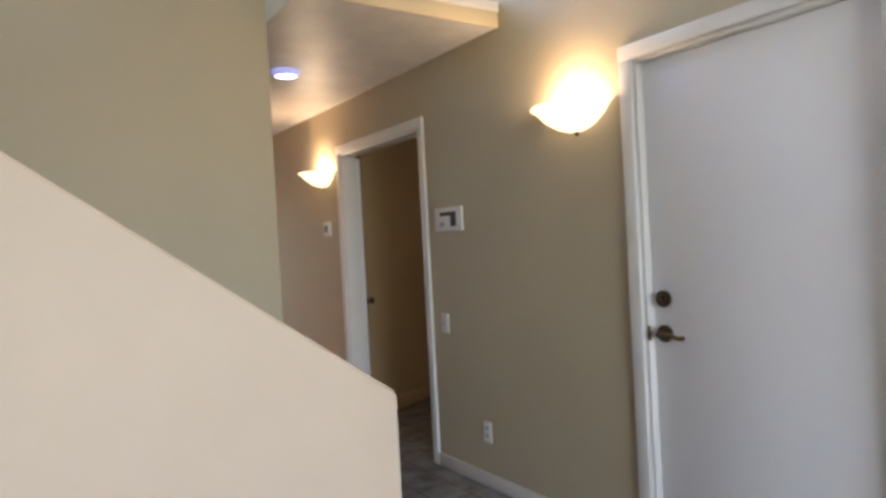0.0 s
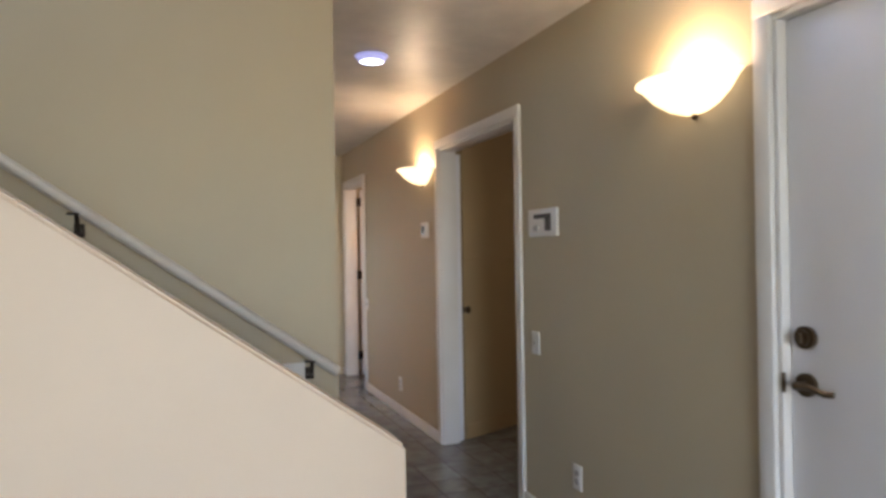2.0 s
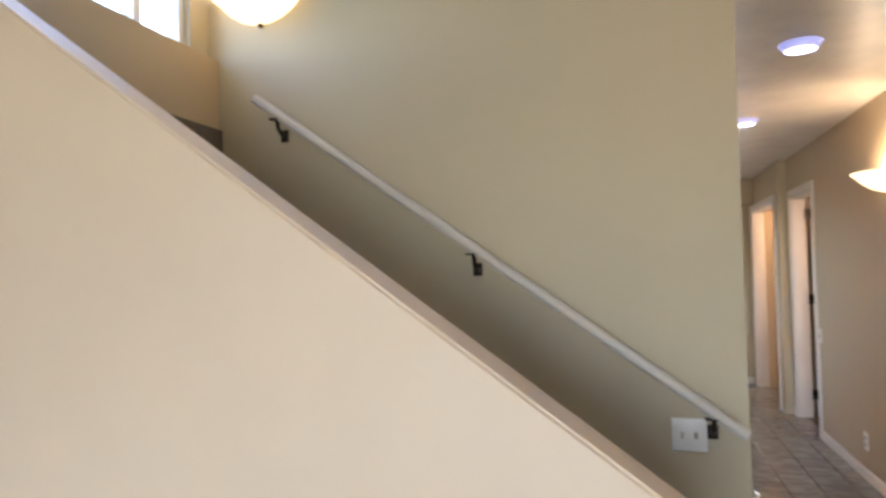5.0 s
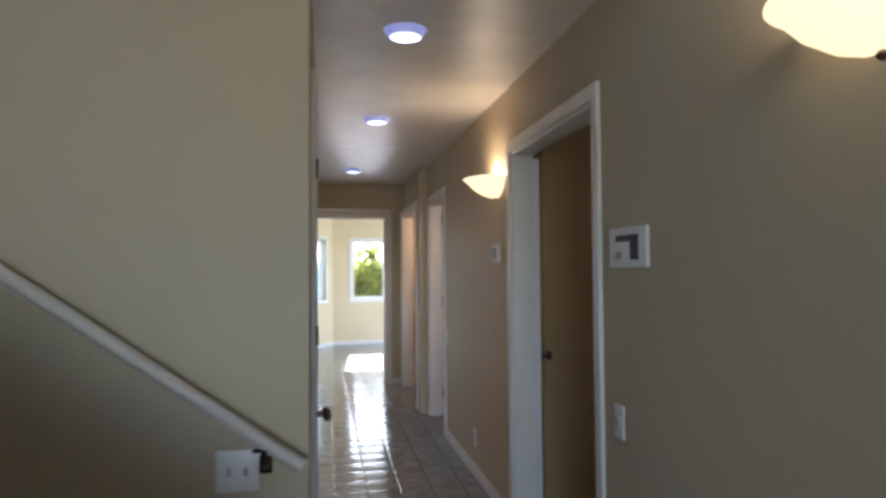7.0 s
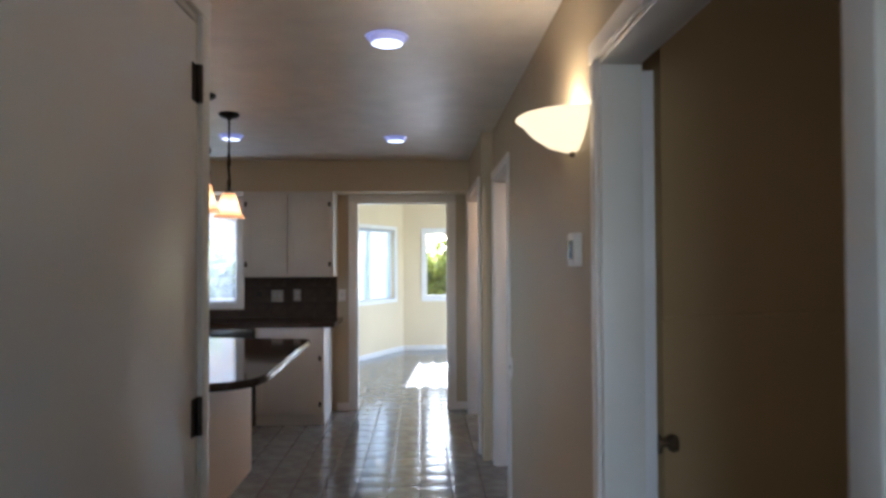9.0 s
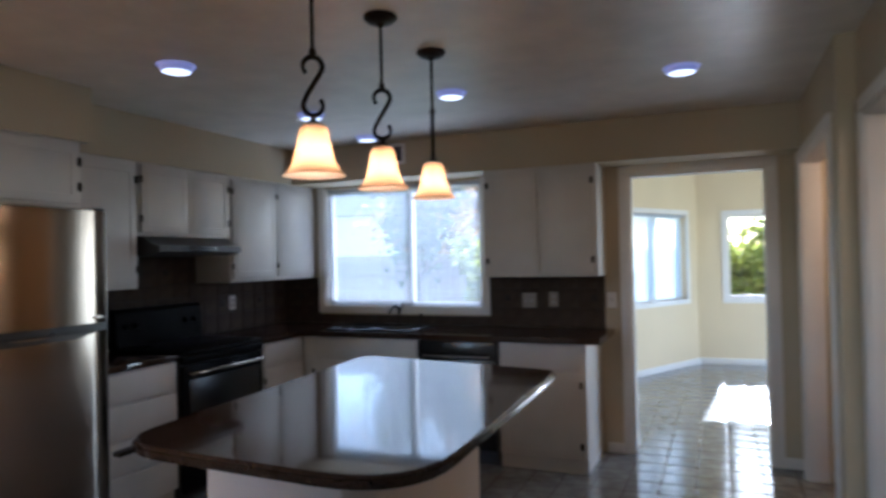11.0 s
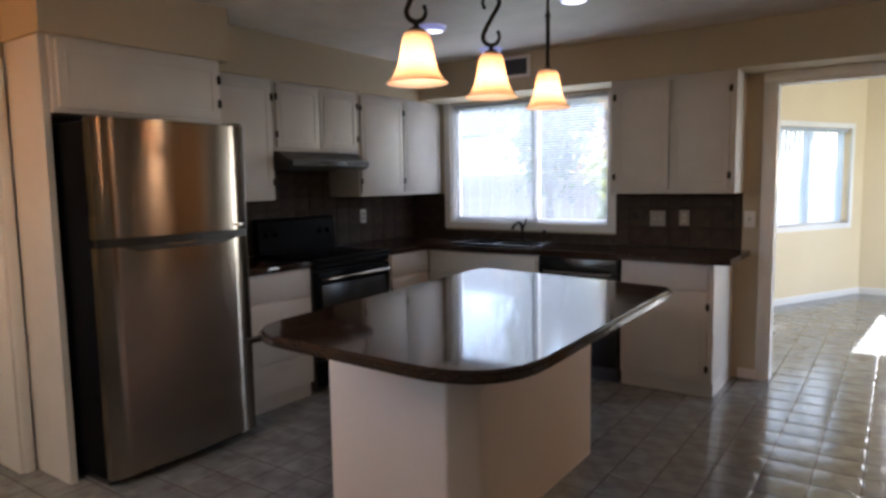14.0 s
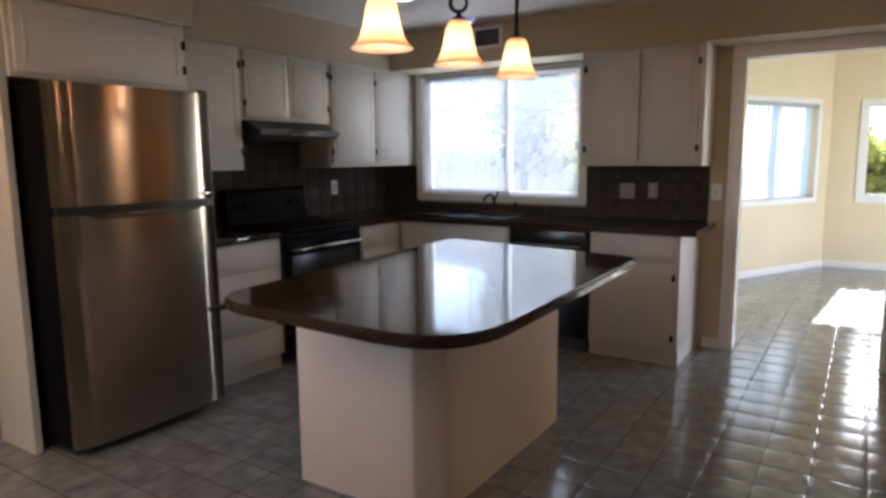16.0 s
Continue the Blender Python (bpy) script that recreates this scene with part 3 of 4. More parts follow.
# ---- structure: kitchen ----
KW = (-3.80, -2.325, 1.055, 2.10)   # window opening x0 x1 z0 z1
wall("wall_kitchen_north", 'y', K, K + 0.12, L - 0.12, 0.0, 0, 2.7, [(KW[0], KW[1], KW[2], KW[3]), (-1.175, -0.26, 0, 2.05)])
DO0, DO1, DX = 4.80, 5.635, -4.0
wall("wall_kitchen_west", 'x', L - 0.12, L, 5.69, K, 0, CEIL)
wall("wall_kitchen_west_door", 'x', L - 0.12, DX, 4.36, 5.69, 0, CEIL, [(DO0, DO1, 0, 1.985)])
casing("trim_side_room_door", 'x', DX, 1, DO0, DO1, 1.985, 0.05, jamb=0.36)
casing("trim_family_room", 'y', K, -1, -1.175, -0.26, 2.05, 0.07)
SOF = 2.115
bm = boxes((L, 0.0, 8.87, K, SOF, CEIL), (L, -3.91, 6.70, 8.87, SOF, CEIL), (L, -3.62, 5.69, 6.70, SOF, CEIL))
solid("soffit", bm, M_WALL, "beige painted soffit over the wall cabinets", "soffit", kind="structure", smooth=False)
baseboard('y', K, -1, -1.36, -1.246)
baseboard('y', K, -1, -0.2, -0.082)
baseboard('x', DX, 1, 4.36, DO0 - 0.06)


def shaker_door(t, w, h, at, rz, hinges=None, name="door"):
    """A cabinet door with a shallow raised frame; local face towards -y, origin at its lower left corner."""
    d = part(name, one(0.002, w - 0.002, -0.019, 0.0, 0.002, h - 0.002, 0.003), M_CAB, t)
    d.location = at
    d.rotation_euler = (0, 0, radians(rz))
    if h > 0.2 and w > 0.2:
        f = 0.05
        bm = boxes((f - 0.008, f, -0.0225, -0.0185, f, h - f), (w - f, w - f + 0.008, -0.0225, -0.0185, f, h - f), (f - 0.008, w - f + 0.008, -0.0225, -0.0185, f - 0.008, f), (f - 0.008, w - f + 0.008, -0.0225, -0.0185, h - f, h - f + 0.008), bevel=0.0015)
        part("moulding", bm, M_CAB, d)
    if hinges:
        x = 0.0 if hinges == "l" else w
        for z in (0.09, h - 0.09):
            bm = bmesh.new()
            cyl(bm, (x, -0.021, z - 0.024), (x, -0.021, z + 0.024), 0.0055, 8)
            box(bm, x - 0.012, x + 0.012, -0.022, -0.0185, z - 0.02, z + 0.02)
            part("hinge", bm, M_IRON, d, "dark bronze hinge")
    return d


def cabinet(name, at, rz, w, depth, h, fronts, label, toe=0.0, category="cabinet"):
    """A cabinet unit: back at y = 0, front towards -y, left lower corner at the origin. fronts: (x, z, w, h, hinge side or None)."""
    t = tagged(new(name), label, category)
    t.matrix_world = pose(*at, 0, 0, rz)
    part("body", one(0.0, w, -depth, -0.002, toe, h, 0.003), M_CAB, t)
    if toe:
        part("toe_kick", one(0.0, w, -depth + 0.03, -0.01, 0.0, toe + 0.002), M_CAB, t)
    for x, z, fw, fh, hg in fronts:
        shaker_door(t, fw, fh, (x, -depth - 0.0005, z), 0, hg, "door" if hg else "drawer_front")
    return t


WU = "white painted wall cabinet with bronze hinges, doors closed"
# right of the window
cabinet("wall_cabinet", (-2.19, K, 1.315), 0, 0.84, 0.32, 0.80, [(0.03, 0.03, 0.385, 0.74, "l"), (0.42, 0.03, 0.385, 0.74, "r")], "white painted two-door wall cabinet beside the window")
# along the side wall, fronts towards +x
cabinet("wall_cabinet", (L, 6.665, 1.315), 90, 0.59, 0.32, 0.80, [(0.02, 0.03, 0.55, 0.74, "r")], "white painted single-door wall cabinet beside the fridge")
cabinet("wall_cabinet", (L, 7.257, 1.645), 90, 0.83, 0.32, 0.47, [(0.015, 0.02, 0.40, 0.43, "l"), (0.415, 0.02, 0.40, 0.43, "r")], "white painted two-door wall cabinet over the range hood")
cabinet("wall_cabinet", (L, 8.089, 1.315), 90, K - 8.092, 0.32, 0.80, [(0.02, 0.03, 0.525, 0.74, "l"), (0.555, 0.03, 0.535, 0.74, "l")], "white painted two-door corner wall cabinet by the window")
cabinet("wall_cabinet", (L, 5.737, 1.765), 90, 0.905, 0.60, 0.35, [(0.02, 0.02, 0.865, 0.31, "r")], "white painted cabinet over the fridge")
solid("fridge_side_panel", one(L, -3.66, 5.70, 5.735, 0.0, 2.113, 0.003), M_CAB, "white painted tall panel beside the fridge", "panel", smooth=False)
# base units
cabinet("drawer_cabinet", (L, 6.665, 0), 90, 0.612, 0.60, 0.875, [(0.012, 0.70, 0.588, 0.165, None), (0.012, 0.505, 0.588, 0.185, None), (0.012, 0.31, 0.588, 0.185, None), (0.012, 0.105, 0.588, 0.195, None)], "white painted base unit with four drawers", 0.10)
cabinet("corner_cabinet", (L, 8.09, 0), 90, 0.50, 0.60, 0.875, [(0.012, 0.70, 0.476, 0.165, None), (0.012, 0.105, 0.476, 0.585, "l")], "white painted corner base unit", 0.10)
cabinet("sink_cabinet", (-3.63, K, 0), 0, 1.005, 0.60, 0.875, [(0.10, 0.70, 0.89, 0.165, None), (0.10, 0.105, 0.44, 0.585, "l"), (0.55, 0.105, 0.44, 0.585, "r")], "white painted sink base unit", 0.10)
cabinet("base_cabinet", (-2.005, K, 0), 0, 0.605, 0.60, 0.875, [(0.012, 0.70, 0.56, 0.165, None), (0.012, 0.105, 0.56, 0.585, "r")], "white painted end base unit with one drawer and door", 0.10)


def worktop():
    t = thing("worktop", (0, 0, 0), "dark brown polished stone worktop round the corner", "worktop")
    part("slab", boxes((L + 0.001, -3.605, 6.668, 7.272, 0.876, 0.915), bevel=0.006), M_STONE, t)
    for s in ((L + 0.001, -3.605, 8.045, K - 0.002), (-3.605, -1.30, 8.56, 8.70), (-3.605, -3.45, 8.70, 9.08), (-2.73, -1.30, 8.70, 9.08), (-3.605, -1.30, 9.08, K - 0.002)):
        part("slab", one(*s, 0.876, 0.915), M_STONE, t, smooth=False)
    return t


worktop()


def sink():
    t = thing("kitchen_sink", (-3.09, 8.89, 0.915), "black drop-in kitchen sink below the window", "sink")
    bm = bmesh.new()
    for s in ((-0.38, 0.38, -0.21, -0.18), (-0.38, 0.38, 0.18, 0.21), (-0.38, -0.35, -0.18, 0.18), (0.35, 0.38, -0.18, 0.18), (-0.012, 0.012, -0.18, 0.18)):
        box(bm, *s, 0.0005, 0.012, 0.004)
    part("rim", bm, M_BLACK, t)
    part("basin", boxes((-0.36, 0.36, -0.19, 0.19, -0.19, -0.18), (-0.36, -0.35, -0.19, 0.19, -0.18, 0.0), (0.35, 0.36, -0.19, 0.19, -0.18, 0.0), (-0.35, 0.35, -0.19, -0.18, -0.18, 0.0), (-0.35, 0.35, 0.18, 0.19, -0.18, 0.0)), M_BLACKM, t)
    f = thing("kitchen_faucet", (-3.04, 9.12, 0.915), "dark kitchen faucet with side spray behind the sink", "faucet")
    bm = bmesh.new()
    box(bm, -0.12, 0.12, -0.025, 0.025, 0.0, 0.012, 0.004)
    part("deck_plate", bm, M_IRON, f)
    bm = bmesh.new()
    tube(bm, [(0, 0, 0.01), (0, 0, 0.10), (0, -0.02, 0.15), (0, -0.08, 0.165), (0, -0.15, 0.14), (0, -0.17, 0.115)], 0.012, 12)
    part("spout", bm, M_IRON, f)
    bm = bmesh.new()
    tube(bm, [(0.0, 0.0, 0.10), (0.015, 0.01, 0.14), (0.03, 0.02, 0.19)], 0.008, 8)
    part("handle", bm, M_IRON, f)
    bm = bmesh.new()
    lathe(bm, [(0.018, 0), (0.018, 0.01), (0.01, 0.015), (0.012, 0.06), (0.016, 0.09), (0.008, 0.1)], (0.2, 0, 0), 14)
    part("spray", bm, M_IRON, f)
    bm = bmesh.new()
    lathe(bm, [(0.016, 0), (0.016, 0.01), (0.009, 0.015), (0.009, 0.05), (0.014, 0.055), (0.012, 0.065)], (-0.22, 0, 0), 14)
    tube(bm, [(-0.22, 0, 0.058), (-0.22, -0.03, 0.066), (-0.22, -0.055, 0.058)], 0.005, 8)
    part("soap_pump", bm, M_IRON, f)


sink()


def dishwasher():
    t = thing("dishwasher", (-2.32, 8.60, 0), "black built-in dishwasher with steel bar handle", "dishwasher")
    part("body", one(-0.30, 0.30, 0.0, 0.56, 0.02, 0.872), M_BLACKM, t)
    part("door", one(-0.298, 0.298, -0.025, 0.0, 0.11, 0.74, 0.004), M_BLACK, t)
    part("control_panel", one(-0.298, 0.298, -0.03, 0.0, 0.745, 0.868, 0.006), M_BLACK, t)
    bm = bmesh.new()
    tube(bm, [(-0.25, -0.035, 0.765), (-0.24, -0.06, 0.765), (0.24, -0.06, 0.765), (0.25, -0.035, 0.765)], 0.011, 10)
    part("handle", bm, M_CHROME, t, "steel bar handle")
    part("kick_plate", one(-0.298, 0.298, 0.035, 0.05, 0.0, 0.11), M_BLACKM, t)


dishwasher()


def fridge():
    t = thing("refrigerator", (-3.395, 6.185, 0), "brushed stainless steel top-freezer refrigerator with black sides", "refrigerator")
    w = 0.415
    part("body", one(-0.72, -0.07, -w, w, 0.045, 1.72, 0.006), M_STOVE, t, "black enamel fridge body")
    part("kick_grille", one(-0.70, -0.10, -w + 0.03, w - 0.03, 0.0, 0.05), M_BLACKM, t)

    def front(z0, z1):
        bm = bmesh.new()
        n = 16
        rows = []
        for i in range(n + 1):
            f = i / n
            y = -w + 2 * w * f
            x = 0.0 + 0.012 * math.sin(math.pi * f) - 0.012 * (max(0, abs(f - 0.5) - 0.46) / 0.04) ** 2
            rows.append((x, y))
        back = [(-0.062, y) for _, y in rows]
        v = {}
        for k, z in enumerate((z0, z1)):
            for i in range(n + 1):
                v[0, i, k] = bm.verts.new((*rows[i], z))
                v[1, i, k] = bm.verts.new((*back[i], z))
        for i in range(n):
            bm.faces.new((v[0, i, 0], v[0, i + 1, 0], v[0, i + 1, 1], v[0, i, 1]))
            bm.faces.new((v[1, i, 0], v[1, i, 1], v[1, i + 1, 1], v[1, i + 1, 0]))
            for k in (0, 1):
                bm.faces.new((v[0, i, k], v[1, i, k], v[1, i + 1, k], v[0, i + 1, k]))
        for i in (0, n):
            bm.faces.new((v[0, i, 0], v[0, i, 1], v[1, i, 1], v[1, i, 0]))
        return bm
    part("freezer_door", front(1.185, 1.735), M_STEEL, t, "brushed stainless freezer door")
    part("fridge_door", front(0.055, 1.145), M_STEEL, t, "brushed stainless fridge door")
    part("handle_recess", one(-0.055, -0.012, -w + 0.004, w - 0.004, 1.143, 1.187), M_BLACK, t, "black recessed grip between doors")
    bm = bmesh.new()
    vs = [bm.verts.new(c) for c in ((0.011, -w + 0.10, 1.146), (0.0135, -w + 0.19, 1.118), (0.0135, w - 0.19, 1.118), (0.011, w - 0.07, 1.146))]
    bm.faces.new(vs)
    ret = bmesh.ops.extrude_face_region(bm, geom=bm.faces[:])
    bmesh.ops.translate(bm, vec=(-0.02, 0, 0), verts=[g for g in ret["geom"] if isinstance(g, bmesh.types.BMVert)])
    part("grip_scoop", bm, M_BLACK, t, "black scooped grip", smooth=False)
    part("hinge_cap", one(-0.10, -0.01, w - 0.07, w - 0.01, 1.736, 1.75, 0.004), M_BLACKM, t)
    part("badge", one(0.003, 0.006, w - 0.10, w - 0.03, 1.205, 1.218, 0.001), M_CHROME, t, "small bright metal nameplate")


fridge()


def stove():
    t = thing("range", (-3.60, 7.66, 0), "freestanding black electric range with steel handle", "range")
    w = 0.378
    part("body", one(-0.62, -0.02, -w, w, 0.03, 0.895, 0.004), M_BLACKM, t)
    part("cooktop", one(-0.60, 0.015, -w - 0.002, w + 0.002, 0.896, 0.925, 0.006), M_STOVE, t)
    bm = bmesh.new()
    pts = [(-0.60, 0.92), (-0.535, 0.92), (-0.555, 1.15), (-0.575, 1.175), (-0.60, 1.175)]
    a = [bm.verts.new((x, -w, z)) for x, z in pts]
    b = [bm.verts.new((x, w, z)) for x, z in pts]
    bm.faces.new(a)
    bm.faces.new(list(reversed(b)))
    for i in range(5):
        bm.faces.new((a[i], b[i], b[(i + 1) % 5], a[(i + 1) % 5]))
    part("backguard", bm, M_STOVE, t, smooth=False)
    for y in (-0.30, -0.22, 0.22, 0.30):
        bm = bmesh.new()
        cyl(bm, (-0.548, y, 1.06), (-0.52, y, 1.063), 0.02, 16)
        part("knob", bm, M_STOVE, t)
    for x, y, r in ((-0.17, -0.19, 0.10), (-0.17, 0.19, 0.075), (-0.42, -0.19, 0.075), (-0.42, 0.19, 0.10)):
        part("burner_ring", lathe(bmesh.new(), [(r - 0.004, 0.9255), (r - 0.003, 0.9262), (r, 0.9262), (r + 0.001, 0.9255)], (x, y, 0), 32, cap=False), M_BLACKM, t)
    part("front_trim", one(-0.02, 0.012, -w, w, 0.845, 0.893, 0.008), M_STOVE, t)
    door = part("oven_door", one(-0.02, 0.012, -w + 0.003, w - 0.003, 0.24, 0.838, 0.006), M_STOVE, t)
    part("oven_window", one(0.011, 0.0145, -w + 0.05, w - 0.05, 0.29, 0.745, 0.001), M_BLACK, door, "black glass window")
    bm = bmesh.new()
    tube(bm, [(0.01, -0.33, 0.79), (0.05, -0.325, 0.79), (0.058, -0.28, 0.79), (0.058, 0.28, 0.79), (0.05, 0.325, 0.79), (0.01, 0.33, 0.79)], 0.013, 10)
    part("oven_handle", bm, M_STEEL, door, "stainless bar handle")
    part("storage_drawer", one(-0.02, 0.010, -w + 0.003, w - 0.003, 0.06, 0.23, 0.006), M_STOVE, t)
    return t


stove()


def hood():
    t = thing("range_hood", (L, 7.655, 1.52), "slim black under-cabinet range hood", "range hood")
    bm = bmesh.new()
    pts = [(0.003, 0.0), (0.42, 0.0), (0.48, 0.025), (0.48, 0.06), (0.42, 0.075), (0.34, 0.123), (0.003, 0.123)]
    a = [bm.verts.new((x, -0.38, z)) for x, z in pts]
    b = [bm.verts.new((x, 0.38, z)) for x, z in pts]
    bm.faces.new(a)
    bm.faces.new(list(reversed(b)))
    for i in range(len(pts)):
        j = (i + 1) % len(pts)
        bm.faces.new((a[i], b[i], b[j], a[j]))
    bmesh.ops.recalc_face_normals(bm, faces=bm.faces[:])
    bmesh.ops.bevel(bm, geom=bm.edges[:], offset=0.004, segments=2, affect='EDGES')
    part("canopy", bm, material("hood_enamel", (0.05, 0.05, 0.052), 0.3, vary=0.08, bump=0.0), t)
    part("control_strip", one(0.479, 0.484, -0.12, 0.12, 0.032, 0.053, 0.001), M_BLACK, t)
    part("filter", one(0.06, 0.40, -0.33, 0.33, -0.004, 0.002), M_BLACKM, t)
    part("lamp_lens", one(0.30, 0.38, 0.2, 0.3, -0.008, -0.003, 0.002), M_PLASTIC, t)


hood()

# backsplash of square tiles with small dark accent tiles
def backsplash():
    tile = 0.148
    zone_n = thing("backsplash_window_wall", (0, K, 0), "dark brown stone tile backsplash on the window wall", "backsplash", kind="structure")
    zone_w = thing("backsplash_side_wall", (L, 0, 0), "dark brown stone tile backsplash behind the range", "backsplash", kind="structure")
    part("bed", boxes((-4.235, -3.865, -0.006, 0.0, 0.916, 1.313), (-3.865, -2.265, -0.006, 0.0, 0.916, 0.99), (-2.265, -1.36, -0.006, 0.0, 0.916, 1.313)), M_SGROUT, zone_n, smooth=False)
    part("bed", boxes((0.0, 0.006, 6.67, K - 0.004, 0.916, 1.313), (0.0, 0.006, 7.26, 8.085, 1.313, 1.518)), M_SGROUT, zone_w, smooth=False)
    dims = {}

    def piece(u, v, w, h, host, north):
        key = (round(w, 3), round(h, 3), north)
        if key not in dims:
            g = 0.0025
            bm = one(g, w - g, -0.011, -0.005, g, h - g, 0.0025, 1) if north else one(0.005, 0.011, g, w - g, g, h - g, 0.0025, 1)
            dims[key] = finish("tile", bm, M_SPLASH)
        ob = new("tile", dims[key])
        ob.parent = host
        ob.location = (u, 0, v) if north else (0, u, v)
    rows = [(0.918, tile), (0.918 + tile, tile), (0.918 + 2 * tile, 1.312 - 0.918 - 2 * tile)]
    for z, h in rows:
        x = -4.225
        while x < -1.37:
            w = min(tile, -1.362 - x)
            if x + w > -3.865 and x < -2.265:
                if x < -3.865:
                    piece(x, z, -3.866 - x, h, zone_n, True)
                if x + w > -2.265:
                    piece(-2.264, z, x + w + 2.264, h, zone_n, True)
                if z < 0.95:
                    piece(max(x, -3.864), z, min(x + w, -2.266) - max(x, -3.864), 0.068, zone_n, True)
            else:
                piece(x, z, w, h, zone_n, True)
            x += tile
        y = 6.672
        while y < K - 0.03:
            piece(y, z, min(tile, K - 0.012 - y), h, zone_w, False)
            y += tile
    y = 7.264
    while y < 8.05:
        piece(y, 1.314, min(tile, 8.083 - y), 0.1, zone_w, False)
        piece(y, 1.415, min(tile, 8.083 - y), 0.1, zone_w, False)
        y += tile
    acc = material("accent_tile", (0.02, 0.017, 0.015), 0.7, vary=0.2, scale=20)
    for x in (-4.05, -2.115, -1.44):
        o = part("accent_tile", one(x - 0.024, x + 0.024, -0.0135, -0.010, 1.12, 1.168, 0.002), acc, zone_n, "small dark accent tile")
    for y in (6.95, 7.55, 7.78, 8.36, 8.83):
        part("accent_tile", one(0.010, 0.0135, y - 0.024, y + 0.024, 1.12 if abs(y - 7.66) > 0.3 else 1.38, 1.168 if abs(y - 7.66) > 0.3 else 1.428, 0.002), acc, zone_w, "small dark accent tile")


backsplash()
wall_plate("light_switch", (-1.94, K - 0.011, 1.125), 'y', -1, 0.116, 0.115, "switch", "taupe double switch plate on the dark backsplash", M_TAUPE)
wall_plate("outlet", (-1.747, K - 0.011, 1.132), 'y', -1, 0.072, 0.115, "outlet", "taupe outlet plate on the dark backsplash", M_TAUPE)
wall_plate("light_switch", (-1.31, K, 1.13), 'y', -1, 0.072, 0.115, "switch", "white switch plate beside the doorway")
wall_plate("outlet", (L + 0.011, 8.47, 1.14), 'x', 1, 0.072, 0.115, "outlet", "white outlet plate on the side backsplash")


def vent():
    t = thing("air_vent", (-2.965, 8.87, 2.30), "white wall air vent with dark slats", "vent")
    bm = boxes((-0.15, 0.13, -0.008, 0.0, 0.06, 0.082), (-0.15, 0.13, -0.008, 0.0, -0.082, -0.06), (-0.15, -0.105, -0.008, 0.0, -0.06, 0.06), (0.105, 0.13, -0.008, 0.0, -0.06, 0.06))
    part("frame", bm, M_PLASTIC, t, smooth=False)
    part("backing", one(-0.105, 0.105, -0.003, -0.001, -0.06, 0.06), M_BLACKM, t)
    for i in range(8):
        part("slat", one(-0.105, 0.105, -0.007, -0.004, -0.054 + i * 0.015, -0.049 + i * 0.015), M_BLACKM, t)


vent()


def kitchen_window():
    x0, x1, z0, z1 = KW
    t = tagged(new("window_kitchen"), "white sliding window with lowered mini blind", "window", kind="structure")
    part("casing", boxes((x0 - 0.065, x0, K - 0.018, K + 0.002, z0 - 0.05, z1 + 0.012), (x1, x1 + 0.065, K - 0.018, K + 0.002, z0 - 0.05, z1 + 0.012)), M_WHITE, t, smooth=False)
    part("casing", boxes((x0, x1, K - 0.018, K + 0.002, z0 - 0.05, z0)), M_WHITE, t, smooth=False)
    part("liner", boxes((x0, x0 + 0.012, K, K + 0.12, z0, z1), (x1 - 0.012, x1, K, K + 0.12, z0, z1), (x0, x1, K, K + 0.12, z0, z0 + 0.012), (x0, x1, K, K + 0.12, z1 - 0.012, z1)), M_WHITE, t, smooth=False)
    mid = -2.985
    for a, b, y in ((x0 + 0.012, mid + 0.02, K + 0.075), (mid - 0.02, x1 - 0.012, K + 0.10)):
        part("window_frame", boxes((a, a + 0.04, y - 0.012, y + 0.012, z0 + 0.012, z1 - 0.012), (b - 0.04, b, y - 0.012, y + 0.012, z0 + 0.012, z1 - 0.012), (a + 0.04, b - 0.04, y - 0.012, y + 0.012, z0 + 0.012, z0 + 0.05), (a + 0.04, b - 0.04, y - 0.012, y + 0.012, z1 - 0.05, z1 - 0.012)), M_WHITE, t, smooth=False)
        p = part("pane", one(a + 0.04, b - 0.04, y - 0.002, y + 0.002, z0 + 0.05, z1 - 0.05), M_GLASS, t, smooth=False)
        p.visible_shadow = False
    bl = thing("window_blind", ((x0 + x1) / 2, K + 0.035, z1), "white horizontal mini blind, lowered with open slats", "blind")
    w = (x1 - x0) / 2 - 0.02
    part("headrail", one(-w, w, -0.013, 0.013, -0.035, -0.013, 0.002), M_BLIND, bl)
    part("bottom_rail", one(-w, w, -0.012, 0.012, z0 - z1 + 0.02, z0 - z1 + 0.032, 0.002), M_BLIND, bl)
    me = None
    z = -0.05
    while z > z0 - z1 + 0.04:
        if me is None:
            bm = bmesh.new()
            rows = [[bm.verts.new((x, -0.0125 + 0.025 * k / 3, 0.0025 * math.sin(math.pi * k / 3))) for x in (-w, w)] for k in range(4)]
            for a, b in zip(rows, rows[1:]):
                bm.faces.new((a[0], a[1], b[1], b[0]))
            me = finish("slat", bm, M_BLIND)
        ob = new("slat", me)
        ob.parent = bl
        ob.location = (0, 0, z)
        ob.rotation_euler = (radians(-17), 0, 0)
        z -= 0.0205
    for x in (-w + 0.12, 0.0, w - 0.12):
        bm = bmesh.new()
        cyl(bm, (x, -0.014, -0.02), (x, -0.014, z0 - z1 + 0.03), 0.0008, 5)
        part("cord", bm, M_BLIND, bl)


kitchen_window()

